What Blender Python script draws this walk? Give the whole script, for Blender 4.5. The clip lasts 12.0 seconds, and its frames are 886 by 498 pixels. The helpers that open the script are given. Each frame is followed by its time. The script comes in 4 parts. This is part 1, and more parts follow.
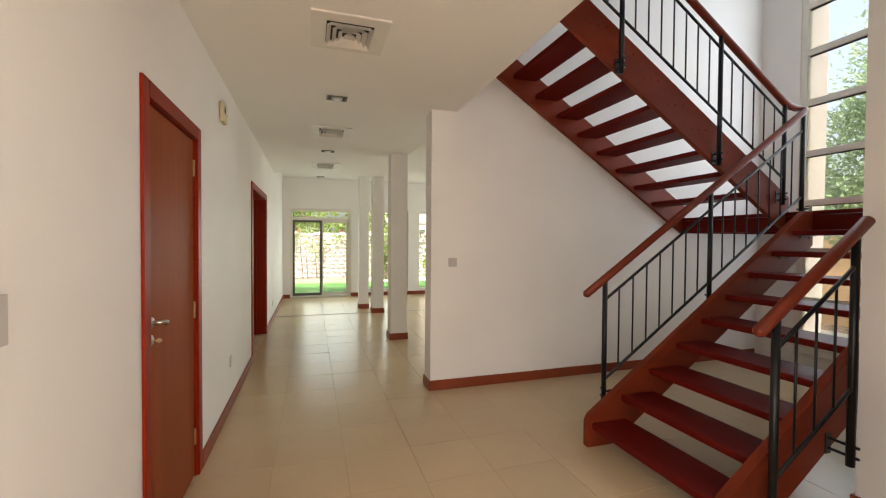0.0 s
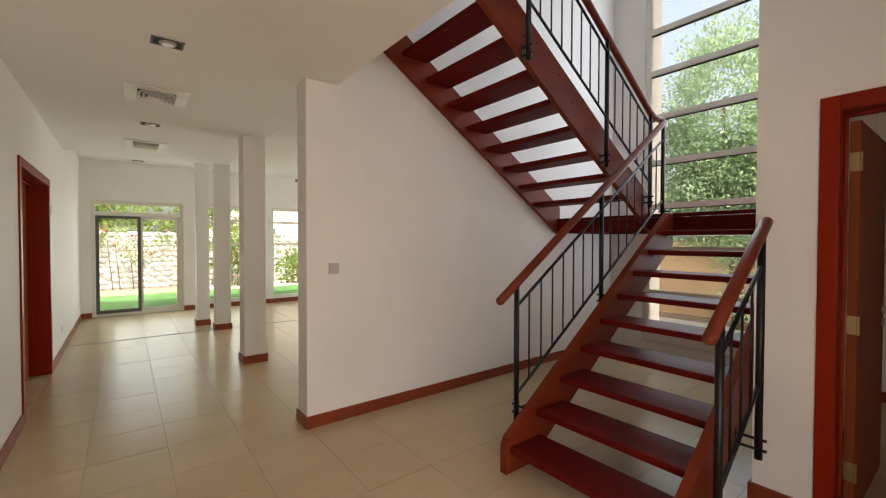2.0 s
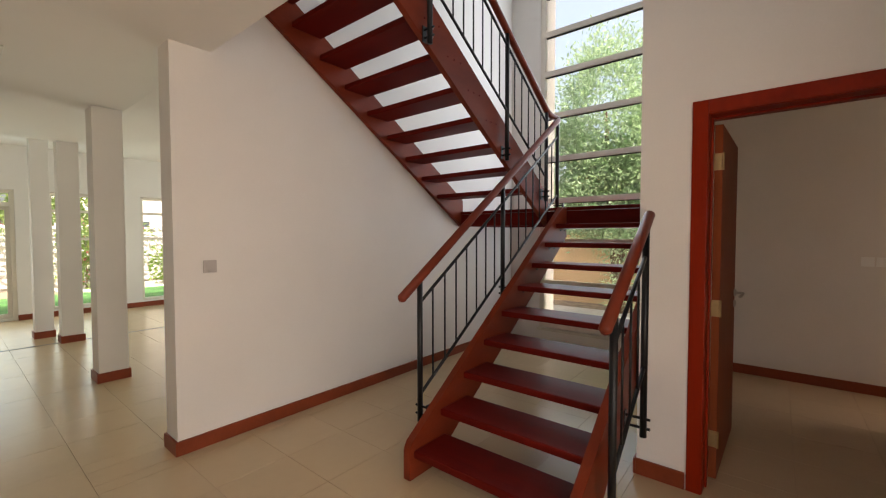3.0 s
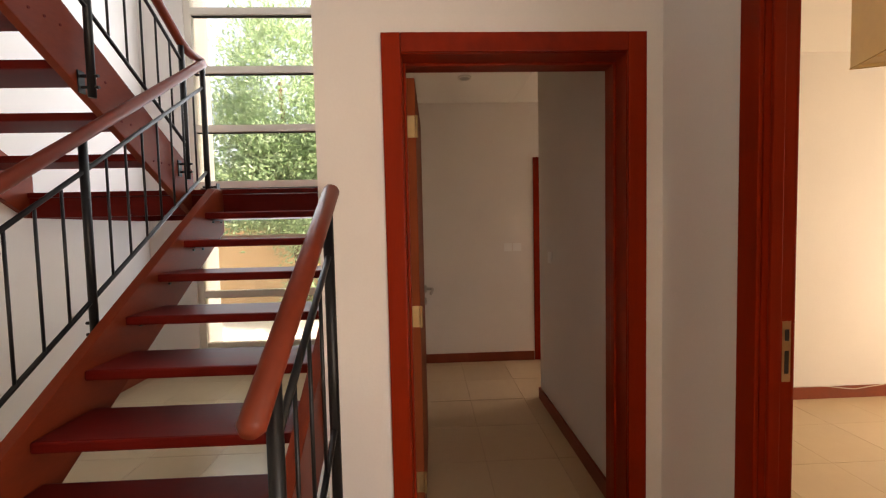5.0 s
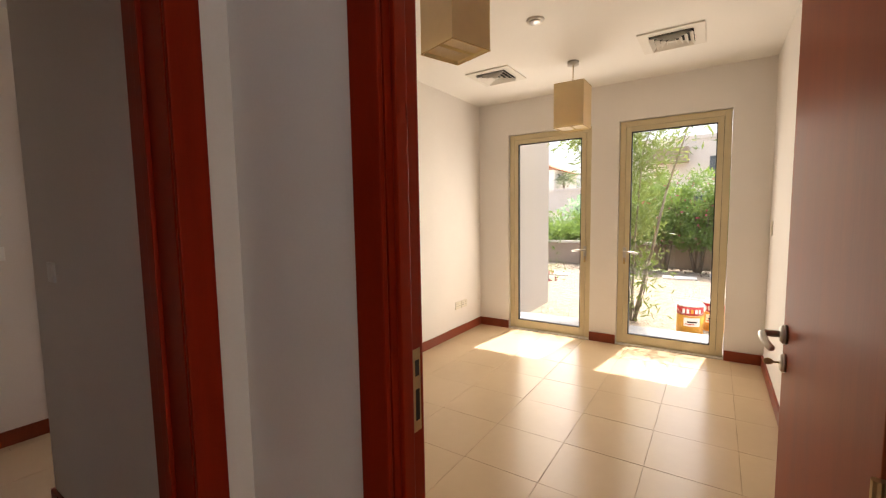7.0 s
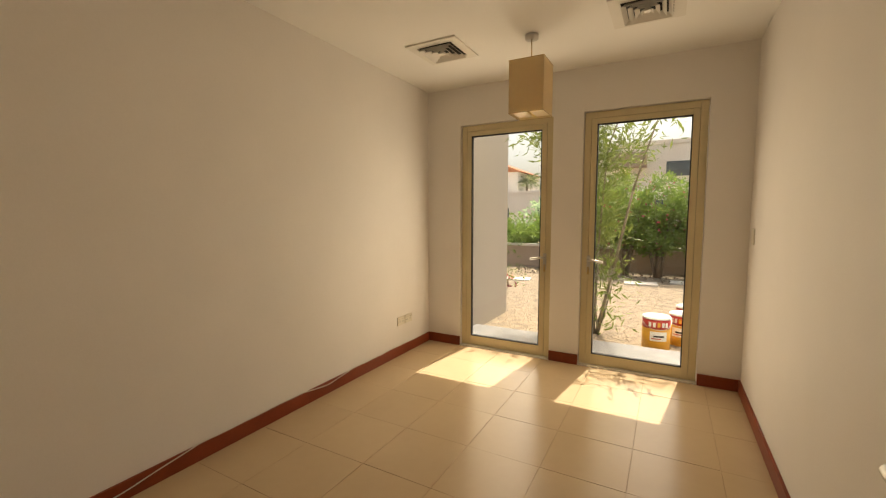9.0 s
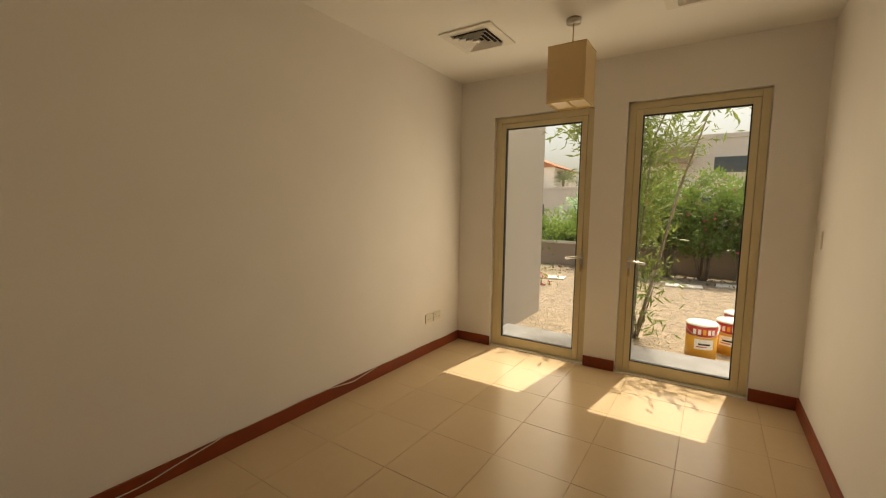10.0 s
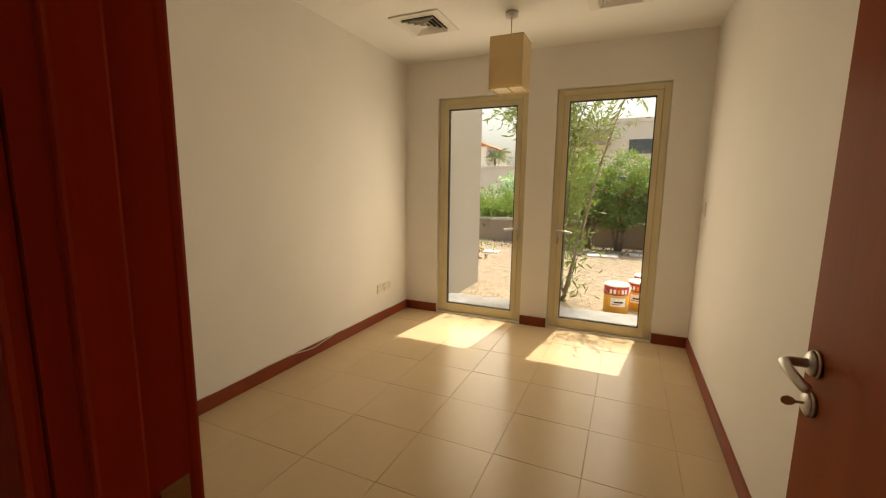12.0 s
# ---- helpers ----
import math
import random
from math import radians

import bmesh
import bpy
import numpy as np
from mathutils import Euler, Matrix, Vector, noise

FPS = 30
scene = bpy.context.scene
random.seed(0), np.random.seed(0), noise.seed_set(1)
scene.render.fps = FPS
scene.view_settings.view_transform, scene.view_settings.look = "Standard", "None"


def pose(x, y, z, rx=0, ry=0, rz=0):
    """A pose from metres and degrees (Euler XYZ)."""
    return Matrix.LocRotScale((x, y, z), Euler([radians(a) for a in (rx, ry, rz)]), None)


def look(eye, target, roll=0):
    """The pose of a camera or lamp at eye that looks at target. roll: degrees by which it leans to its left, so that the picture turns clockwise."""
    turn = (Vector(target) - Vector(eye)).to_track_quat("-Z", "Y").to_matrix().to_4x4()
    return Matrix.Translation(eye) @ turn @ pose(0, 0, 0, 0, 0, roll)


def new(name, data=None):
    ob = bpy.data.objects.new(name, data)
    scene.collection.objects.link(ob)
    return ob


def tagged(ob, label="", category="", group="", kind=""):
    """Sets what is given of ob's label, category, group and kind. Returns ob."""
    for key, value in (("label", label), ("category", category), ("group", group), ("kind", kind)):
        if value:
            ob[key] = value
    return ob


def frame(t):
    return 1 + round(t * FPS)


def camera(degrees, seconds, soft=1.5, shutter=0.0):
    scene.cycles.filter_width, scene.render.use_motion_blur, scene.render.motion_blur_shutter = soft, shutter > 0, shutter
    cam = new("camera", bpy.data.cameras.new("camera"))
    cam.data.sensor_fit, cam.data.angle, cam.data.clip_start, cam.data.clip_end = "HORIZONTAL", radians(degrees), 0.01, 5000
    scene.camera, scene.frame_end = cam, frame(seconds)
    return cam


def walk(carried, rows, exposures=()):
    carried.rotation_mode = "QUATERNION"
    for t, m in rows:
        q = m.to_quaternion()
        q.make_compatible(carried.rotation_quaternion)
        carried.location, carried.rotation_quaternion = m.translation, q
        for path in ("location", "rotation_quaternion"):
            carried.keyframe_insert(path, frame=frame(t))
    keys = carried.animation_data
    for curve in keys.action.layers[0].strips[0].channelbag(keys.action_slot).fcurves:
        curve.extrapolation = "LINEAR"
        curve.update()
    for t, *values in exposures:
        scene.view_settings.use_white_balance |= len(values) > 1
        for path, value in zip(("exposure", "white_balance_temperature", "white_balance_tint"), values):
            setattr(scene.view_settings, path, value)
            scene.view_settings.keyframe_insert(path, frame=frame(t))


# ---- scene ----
cam = camera(94.2, 12.0, 1.2)
PATH = [
    (0, (0.187, 1.479, 1.492), (0.795, 3.384, 1.451), 0.4),
    (0.5, (0.221, 1.692, 1.498), (0.903, 3.571, 1.465), 0.2),
    (1, (0.241, 1.944, 1.497), (1.112, 3.744, 1.464), -0.0),
    (1.5, (0.213, 2.097, 1.496), (1.244, 3.81, 1.463), -0.0),
    (2, (0.172, 2.152, 1.502), (1.396, 3.734, 1.463), 0.1),
    (2.5, (0.202, 2.189, 1.499), (1.589, 3.629, 1.441), 0.1),
    (4.5, (1.073, 2.49, 1.482), (3.039, 2.849, 1.398), -1.1),
    (5, (1.361, 2.493, 1.462), (3.357, 2.416, 1.361), -1.3),
    (5.5, (1.614, 2.48, 1.462), (3.539, 1.949, 1.341), -1.5),
    (6, (1.826, 2.42, 1.453), (3.526, 1.376, 1.321), -1.6),
    (6.5, (1.939, 2.318, 1.459), (3.372, 0.931, 1.304), -1.5),
    (7, (2.01, 2.112, 1.451), (3.11, 0.451, 1.28), -0.9),
    (7.5, (2.067, 1.942, 1.453), (2.95, 0.157, 1.269), -0.7),
    (9.5, (2.192, 1.32, 1.45), (3.219, -0.388, 1.278), 0.5),
    (10, (2.211, 1.297, 1.455), (3.302, -0.368, 1.26), 0.8),
    (10.5, (2.199, 1.315, 1.449), (3.262, -0.366, 1.237), 0.9),
    (11, (2.23, 1.407, 1.471), (3.18, -0.336, 1.227), 0.8),
    (11.5, (2.228, 1.519, 1.456), (3.08, -0.271, 1.189), 0.7),
    (12, (2.189, 1.629, 1.424), (2.994, -0.178, 1.133), 0.8),
]
# stops of the clip's own exposure along the way
EXPOSURES = [(0.0, 1.52, 6850, 13), (1.0, 1.46, 6850, 14), (2.0, 1.36, 6850, 15), (2.7, 1.40, 6900, 15), (4.3, 1.70, 7250, 19), (5.0, 1.93, 7500, 19), (6.0, 1.70, 6500, 17), (6.5, 1.70, 5950, 10), (7.0, 1.60, 6200, 15), (7.7, 1.53, 6400, 15), (9.3, 0.68, 7550, 9), (10.5, 0.49, 7600, 8), (11.5, 0.64, 7450, 8), (12.0, 0.86, 7350, 7)]
walk(cam, [(t, look(eye, target, roll)) for t, eye, target, roll in PATH], EXPOSURES)

# ---- world, sun, exposure ----
SUN_DIR = Vector((0.14, 1.0, -2.25)).normalized()
world = bpy.data.worlds.new("world")
scene.world = world
world.use_nodes = True
wn = world.node_tree
sky = wn.nodes.new("ShaderNodeTexSky")
sky.sky_type = "NISHITA"
sky.sun_disc = False
sky.sun_elevation = radians(65.8)
sky.sun_rotation = radians(188.0)
sky.dust_density = 8.0
sky.ozone_density = 0.4
bg = wn.nodes["Background"]
bg.inputs["Strength"].default_value = 0.15
wn.links.new(sky.outputs["Color"], bg.inputs["Color"])
# the pale dust haze that whitens this desert sky all round
haze = wn.nodes.new("ShaderNodeBackground")
haze.inputs["Color"].default_value = (0.84, 0.93, 1.0, 1)
haze.inputs["Strength"].default_value = 0.11
both_skies = wn.nodes.new("ShaderNodeAddShader")
wn.links.new(bg.outputs[0], both_skies.inputs[0])
wn.links.new(haze.outputs[0], both_skies.inputs[1])
wn.links.new(both_skies.outputs[0], wn.nodes["World Output"].inputs["Surface"])
sun = new("sun", bpy.data.lights.new("sun", "SUN"))
sun.data.energy, sun.data.angle, sun.data.color = 3.5, radians(0.5), (1.0, 0.95, 0.87)
sun.matrix_world = look((0, 0, 20), Vector((0, 0, 20)) + SUN_DIR)


def window_lamp(name, place, target, width, height, power, color=(0.93, 0.97, 1.0)):
    """An area lamp for the sky's light at an opening; some openings are unseen."""
    lamp = new(name, bpy.data.lights.new(name, "AREA"))
    lamp.data.shape, lamp.data.size, lamp.data.size_y = "RECTANGLE", width, height
    lamp.data.energy, lamp.data.color = power, color
    lamp.matrix_world = look(place, target)
    return lamp


# Stands for daylight from an unseen doorway supposed behind the camera.
window_lamp("unseen_entry_daylight", (0.45, -1.37, 1.25), (0.9, 1.0, -0.3), 1.5, 2.2, 22, (1.0, 0.95, 0.88))
# Added with an unseen west opening to brighten the walls across the hall.
window_lamp("unseen_entry_daylight", (-0.47, 0.2, 1.25), (3.0, -0.3, 0.7), 2.0, 2.1, 21, (0.98, 0.97, 0.95))
# Added lamp at an east opening that the stair wall keeps out of view.
window_lamp("unseen_living_daylight", (5.76, 9.6, 1.5), (0, 9.6, 1.5), 3.5, 2.1, 25, (0.78, 0.96, 0.95))
window_lamp("garden_daylight", (1.3, 12.5, 1.2), (1.6, 5, 1.0), 2.6, 2.0, 10, (0.84, 1.0, 0.96))
window_lamp("stair_daylight", (5.78, 4.02, 3.25), (0, 4.02, 3.25), 1.7, 4.3, 29, (0.74, 0.87, 1.0))
window_lamp("study_daylight", (3.66, -2.60, 1.2), (3.60, 1.4, 0.9), 0.7, 2.05, 9.0, (1.0, 0.86, 0.66))
window_lamp("study_daylight", (2.40, -2.60, 1.2), (2.60, 1.4, 0.9), 0.7, 2.05, 4.6, (1.0, 0.86, 0.66))
# Added fill lamp at an unseen window, to lift the dim side room.
window_lamp("added_store_daylight", (5.25, 0.01, 1.5), (5.25, 5, 1.5), 0.65, 1.15, 0.5, (1.0, 0.74, 0.45))


# ---- materials ----
def material(name, color, rough=0.5, metal=0.0, vary=0.08, scale=4.0, fine=120.0, bump=0.05, coat=0.0, stretch=(1, 1, 1), second=None,
             per_object=0.0, per_island=0.0, transmission=0.0, specular=0.5, spread=0.12, place="Object", detail=(5, 4), reach=(0.35, 1.0)):
    """A procedural surface: broad and fine variation of colour and gloss, with fine relief."""
    m = bpy.data.materials.new(name)
    m.use_nodes = True
    nt = m.node_tree
    p = nt.nodes["Principled BSDF"]
    tc = nt.nodes.new("ShaderNodeTexCoord")
    mp = nt.nodes.new("ShaderNodeMapping")
    mp.inputs["Scale"].default_value = stretch
    if place == "World":
        tc = nt.nodes.new("ShaderNodeNewGeometry")
    nt.links.new(tc.outputs["Position" if place == "World" else "Object"], mp.inputs["Vector"])
    broad = nt.nodes.new("ShaderNodeTexNoise")
    broad.inputs["Scale"].default_value = scale
    broad.inputs["Detail"].default_value = detail[0]
    grain = nt.nodes.new("ShaderNodeTexNoise")
    grain.inputs["Scale"].default_value = fine
    grain.inputs["Detail"].default_value = detail[1]
    for n in (broad, grain):
        nt.links.new(mp.outputs["Vector"], n.inputs["Vector"])
    both = nt.nodes.new("ShaderNodeMath")
    both.operation = "MULTIPLY_ADD"
    both.inputs[1].default_value = 0.35
    nt.links.new(grain.outputs["Fac"], both.inputs[0])
    nt.links.new(broad.outputs["Fac"], both.inputs[2])
    last = both.outputs[0]
    for amount, node, socket in ((per_object, "ShaderNodeObjectInfo", "Random"), (per_island, "ShaderNodeNewGeometry", "Random Per Island")):
        if amount:
            info = nt.nodes.new(node)
            add = nt.nodes.new("ShaderNodeMath")
            add.operation = "MULTIPLY_ADD"
            add.inputs[1].default_value = amount
            nt.links.new(info.outputs[socket], add.inputs[0])
            nt.links.new(last, add.inputs[2])
            last = add.outputs[0]
    ramp = nt.nodes.new("ShaderNodeMapRange")
    ramp.inputs["From Min"].default_value = reach[0]
    ramp.inputs["From Max"].default_value = reach[1] + per_object * 0.5 + per_island * 0.5
    nt.links.new(last, ramp.inputs["Value"])
    mix = nt.nodes.new("ShaderNodeMix")
    mix.data_type = "RGBA"
    dark = [max(0, c * (1 - vary * 2)) for c in color]
    light = second or [min(1, c * (1 + vary)) for c in color]
    mix.inputs[6].default_value = (*dark, 1)
    mix.inputs[7].default_value = (*light, 1)
    nt.links.new(ramp.outputs["Result"], mix.inputs[0])
    nt.links.new(mix.outputs[2], p.inputs["Base Color"])
    rr = nt.nodes.new("ShaderNodeMapRange")
    rr.inputs["To Min"].default_value = max(0.02, rough - spread * 0.5)
    rr.inputs["To Max"].default_value = min(1, rough + spread)
    nt.links.new(broad.outputs["Fac"], rr.inputs["Value"])
    nt.links.new(rr.outputs["Result"], p.inputs["Roughness"])
    p.inputs["Metallic"].default_value = metal
    p.inputs["Specular IOR Level"].default_value = specular
    p.inputs["Coat Weight"].default_value = coat
    p.inputs["Coat Roughness"].default_value = 0.12
    p.inputs["Transmission Weight"].default_value = transmission
    if bump:
        b = nt.nodes.new("ShaderNodeBump")
        b.inputs["Strength"].default_value = bump
        b.inputs["Distance"].default_value = 0.01
        nt.links.new(grain.outputs["Fac"], b.inputs["Height"])
        nt.links.new(b.outputs["Normal"], p.inputs["Normal"])
    return m


def glass_material(name, tint=(1, 1, 1)):
    """Thin window glass: clear, with a faint mirror image at its surface."""
    m = bpy.data.materials.new(name)
    m.use_nodes = True
    nt = m.node_tree
    nt.nodes.remove(nt.nodes["Principled BSDF"])
    clear = nt.nodes.new("ShaderNodeBsdfTransparent")
    clear.inputs["Color"].default_value = (*tint, 1)
    gloss = nt.nodes.new("ShaderNodeBsdfGlossy")
    gloss.inputs["Roughness"].default_value = 0.02
    fres = nt.nodes.new("ShaderNodeFresnel")
    fres.inputs["IOR"].default_value = 1.35
    mix = nt.nodes.new("ShaderNodeMixShader")
    nt.links.new(fres.outputs[0], mix.inputs[0])
    nt.links.new(clear.outputs[0], mix.inputs[1])
    nt.links.new(gloss.outputs[0], mix.inputs[2])
    nt.links.new(mix.outputs[0], nt.nodes["Material Output"].inputs["Surface"])
    return m


def leaf_material(name, color, second, through_light=0.4, blue=0.6):
    m = material(name, color, 0.45, vary=0.25, scale=2.0, fine=30, bump=0, second=second, per_island=0.5)
    nt = m.node_tree
    p = nt.nodes["Principled BSDF"]
    tr = nt.nodes.new("ShaderNodeBsdfTranslucent")
    tr.inputs["Color"].default_value = (second[0] * 1.1, second[1] * 1.1, second[2] * blue, 1)
    mix = nt.nodes.new("ShaderNodeMixShader")
    mix.inputs[0].default_value = through_light
    nt.links.new(p.outputs[0], mix.inputs[1])
    nt.links.new(tr.outputs[0], mix.inputs[2])
    nt.links.new(mix.outputs[0], nt.nodes["Material Output"].inputs["Surface"])
    return m


M_WALL = material("wall_paint", (0.80, 0.765, 0.725), 0.6, vary=0.03, scale=1.5, fine=110, bump=0.05)
M_CEIL = material("ceiling_paint", (0.82, 0.80, 0.76), 0.75, vary=0.015, scale=1.2, fine=150, bump=0.04)
M_TILE = material("beige_tile", (0.55, 0.413, 0.255), 0.235, vary=0.05, scale=2.2, fine=18, bump=0.0, per_object=0.3, spread=0.03, detail=(2, 1), reach=(0.1, 1.3), specular=0.29, place="World")
M_TILE_S = material("beige_tile_joined", (0.55, 0.413, 0.255), 0.235, vary=0.05, scale=2.2, fine=18, bump=0.0, per_island=0.3, spread=0.03, detail=(2, 1), reach=(0.1, 1.3), specular=0.29, place="World")
M_GROUT = material("grout", (0.48, 0.355, 0.21), 0.9, vary=0.2, scale=6, fine=200, bump=0.2)
M_WOOD = material("mahogany", (0.24, 0.017, 0.004), 0.40, vary=0.14, scale=2.0, fine=30, bump=0.015, coat=0.02, stretch=(1.0, 7, 7), specular=0.12)
M_WOOD_V = material("mahogany_upright", (0.26, 0.019, 0.004), 0.32, vary=0.10, scale=2.0, fine=30, bump=0.0, coat=0.0, stretch=(7, 7, 0.6), specular=0.09, spread=0.05)
M_VENEER = material("mahogany_veneer", (0.28, 0.070, 0.026), 0.40, vary=0.10, scale=2.0, fine=30, bump=0.0, stretch=(7, 7, 0.6), specular=0.025, spread=0.05)
M_STRING = material("stringer_wood", (0.19, 0.029, 0.010), 0.38, vary=0.16, scale=2.0, fine=30, bump=0.015, coat=0.0, stretch=(1.0, 6, 3), specular=0.15)
M_TREAD = material("tread_wood", (0.125, 0.008, 0.005), 0.42, vary=0.14, scale=2.0, fine=30, bump=0.006, coat=0.02, stretch=(7, 1.0, 7), specular=0.07, spread=0.03)
M_SKIRT = material("skirting_wood", (0.24, 0.045, 0.015), 0.4, vary=0.16, scale=3, fine=40, bump=0.02, specular=0.35)
M_RAIL = material("handrail_wood", (0.18, 0.030, 0.013), 0.37, vary=0.14, scale=4, fine=40, bump=0.012, coat=0.04, specular=0.22)
M_BLACK = material("black_steel", (0.011, 0.011, 0.012), 0.38, metal=0.3, vary=0.2, scale=8, fine=160, bump=0.03)
M_CHROME = material("brushed_steel", (0.55, 0.53, 0.5), 0.28, metal=1.0, vary=0.06, scale=10, fine=200, bump=0.02)
M_BRASS = material("worn_brass", (0.55, 0.40, 0.20), 0.35, metal=0.9, vary=0.15, scale=12, fine=200, bump=0.03)
M_GOLD = material("champagne_aluminium", (0.63, 0.54, 0.34), 0.4, metal=0.1, vary=0.06, scale=3, fine=200, bump=0.01)
M_ALU = material("beige_aluminium", (0.76, 0.71, 0.62), 0.45, vary=0.05, scale=3, fine=200, bump=0.01)
M_DARKALU = material("dark_bronze_aluminium", (0.09, 0.088, 0.08), 0.45, vary=0.1, scale=3, fine=200, bump=0.01)
M_GASKET = material("black_rubber", (0.02, 0.02, 0.02), 0.7, vary=0.1, bump=0)
M_GLASS = glass_material("window_glass", (0.96, 0.97, 0.96))
M_PLASTIC = material("ivory_plastic", (0.72, 0.68, 0.58), 0.4, vary=0.03, scale=10, fine=200, bump=0.01)
M_VENT = material("vent_enamel", (0.74, 0.71, 0.65), 0.45, vary=0.03, scale=6, fine=200, bump=0.01)
# Near-black: shade painted into the duct and small holes, and dark print.
M_DARK = material("hole_shade_and_dark_print", (0.03, 0.028, 0.025), 0.9, vary=0.1, bump=0)
M_SHADE = leaf_material("paper_shade", (0.66, 0.55, 0.39), (0.80, 0.69, 0.52), 0.54, 0.86)
M_MARBLE = material("threshold_stone", (0.70, 0.66, 0.58), 0.35, vary=0.08, scale=5, fine=60, bump=0.02)
M_STONE = material("outdoor_step", (0.24, 0.235, 0.23), 0.8, vary=0.15, scale=5, fine=90, bump=0.2)
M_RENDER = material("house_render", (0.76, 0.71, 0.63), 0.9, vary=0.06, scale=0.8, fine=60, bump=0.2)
# House render made darker: the wing wall's shade is in this base colour.
M_WING_SHADED = material("shaded_wing_render", (0.40, 0.36, 0.31), 0.9, vary=0.06, scale=0.8, fine=60, bump=0.2)
M_OCHRE = material("ochre_wall", (0.70, 0.50, 0.31), 0.9, vary=0.08, scale=0.8, fine=60, bump=0.2)
M_LOWWALL = material("garden_wall_render", (0.36, 0.28, 0.22), 0.9, vary=0.12, scale=1.2, fine=60, bump=0.25)
M_GRAVEL = material("sandy_gravel", (0.32, 0.25, 0.175), 0.95, vary=0.36, scale=7, fine=38, bump=0.7)
M_PEBBLE = material("pebbles", (0.30, 0.225, 0.15), 0.9, vary=0.2, scale=9, fine=90, bump=0.2, per_island=1.2, second=(0.52, 0.43, 0.32))
M_LAWN = material("lawn", (0.08, 0.22, 0.05), 0.9, vary=0.3, scale=1.5, fine=90, bump=0.6)
M_PAVE = material("pale_paving", (0.62, 0.58, 0.52), 0.85, vary=0.1, scale=2, fine=60, bump=0.2)
M_BARK = material("bark", (0.20, 0.15, 0.10), 0.9, vary=0.25, scale=8, fine=60, bump=0.5, stretch=(4, 4, 1))
M_BARK_PALE = material("pale_bark", (0.27, 0.23, 0.17), 0.85, vary=0.2, scale=8, fine=60, bump=0.3, stretch=(4, 4, 1))
M_LEAF_A = leaf_material("broad_foliage", (0.18, 0.28, 0.17), (0.40, 0.54, 0.36), 0.5, 0.95)
M_LEAF_B = leaf_material("oleander_foliage", (0.09, 0.135, 0.04), (0.24, 0.30, 0.10))
M_LEAF_C = leaf_material("hedge_foliage", (0.09, 0.16, 0.045), (0.25, 0.36, 0.11))
M_PALM = leaf_material("palm_foliage", (0.11, 0.15, 0.09), (0.22, 0.27, 0.17))
M_FLOWER = material("pink_blossom", (0.55, 0.05, 0.09), 0.6, vary=0.3, scale=9, bump=0, per_island=0.6, second=(0.75, 0.16, 0.25))
M_ROOF = material("clay_tiles", (0.42, 0.17, 0.08), 0.85, vary=0.2, scale=6, fine=60, bump=0.3)
M_POT_Y = material("yellow_tin", (0.72, 0.36, 0.035), 0.35, vary=0.06, scale=10, fine=100, bump=0.01)
M_POT_R = material("red_tin", (0.50, 0.03, 0.02), 0.35, vary=0.08, scale=10, fine=100, bump=0.01)
M_PLATE = material("grey_switch_plastic", (0.50, 0.46, 0.43), 0.4, vary=0.03, scale=10, fine=200, bump=0.01)
M_PLATE_W = material("white_switch_plastic", (0.90, 0.90, 0.88), 0.35, vary=0.01, scale=10, fine=200, bump=0.01)
M_WHITE = material("white_print", (0.80, 0.78, 0.72), 0.5, vary=0.04, scale=10, fine=100, bump=0.01)
M_CABLE = material("white_cable", (0.62, 0.58, 0.50), 0.5, vary=0.06, bump=0)
M_FARGLASS = material("far_window_glass", (0.08, 0.10, 0.11), 0.12, vary=0.1, bump=0)


# ---- building helpers ----
def finish(bm, name, mat, smooth=False):
    bmesh.ops.recalc_face_normals(bm, faces=bm.faces)
    me = bpy.data.meshes.new(name)
    bm.to_mesh(me)
    bm.free()
    for m in (mat if isinstance(mat, (list, tuple)) else [mat]):
        me.materials.append(m)
    if smooth:
        me.polygons.foreach_set("use_smooth", [True] * len(me.polygons))
    return me


def solid(name, bm, mat, label="", category="", kind="", group="", smooth=False):
    """A top-level mesh whose vertices are in the world."""
    return tagged(new(name, finish(bm, name, mat, smooth)), label, category, group, kind)


def base(name, place, label, category, group="", kind="", turn=0.0):
    """An Empty at a thing's base, to carry its parts."""
    ob = new(name)
    ob.empty_display_size = 0.1
    ob.matrix_world = pose(*place, 0, 0, turn)
    return tagged(ob, label, category, group, kind)


def part(name, bm, mat, parent, label="", smooth=False):
    """One mesh under a thing or part, its vertices in the thing's own frame."""
    ob = new(name, finish(bm, name, mat, smooth))
    ob.parent = parent
    return tagged(ob, label)


def box(bm, x0, x1, y0, y1, z0, z1, bevel=0.0):
    m = Matrix.Translation(((x0 + x1) / 2, (y0 + y1) / 2, (z0 + z1) / 2)) @ Matrix.Diagonal((abs(x1 - x0), abs(y1 - y0), abs(z1 - z0), 1))
    made = bmesh.ops.create_cube(bm, size=1, matrix=m)
    if bevel:
        edges = list({e for v in made["verts"] for e in v.link_edges})
        bmesh.ops.bevel(bm, geom=edges, offset=bevel, segments=2, affect="EDGES", profile=0.6)
    return bm


def boxed(*a, **k):
    return box(bmesh.new(), *a, **k)


def tube(bm, a, b, r, seg=12, r2=None):
    a, b = Vector(a), Vector(b)
    d = b - a
    m = Matrix.Translation((a + b) / 2) @ d.to_track_quat("Z", "Y").to_matrix().to_4x4()
    bmesh.ops.create_cone(bm, cap_ends=True, segments=seg, radius1=r, radius2=r if r2 is None else r2, depth=d.length, matrix=m)
    return bm


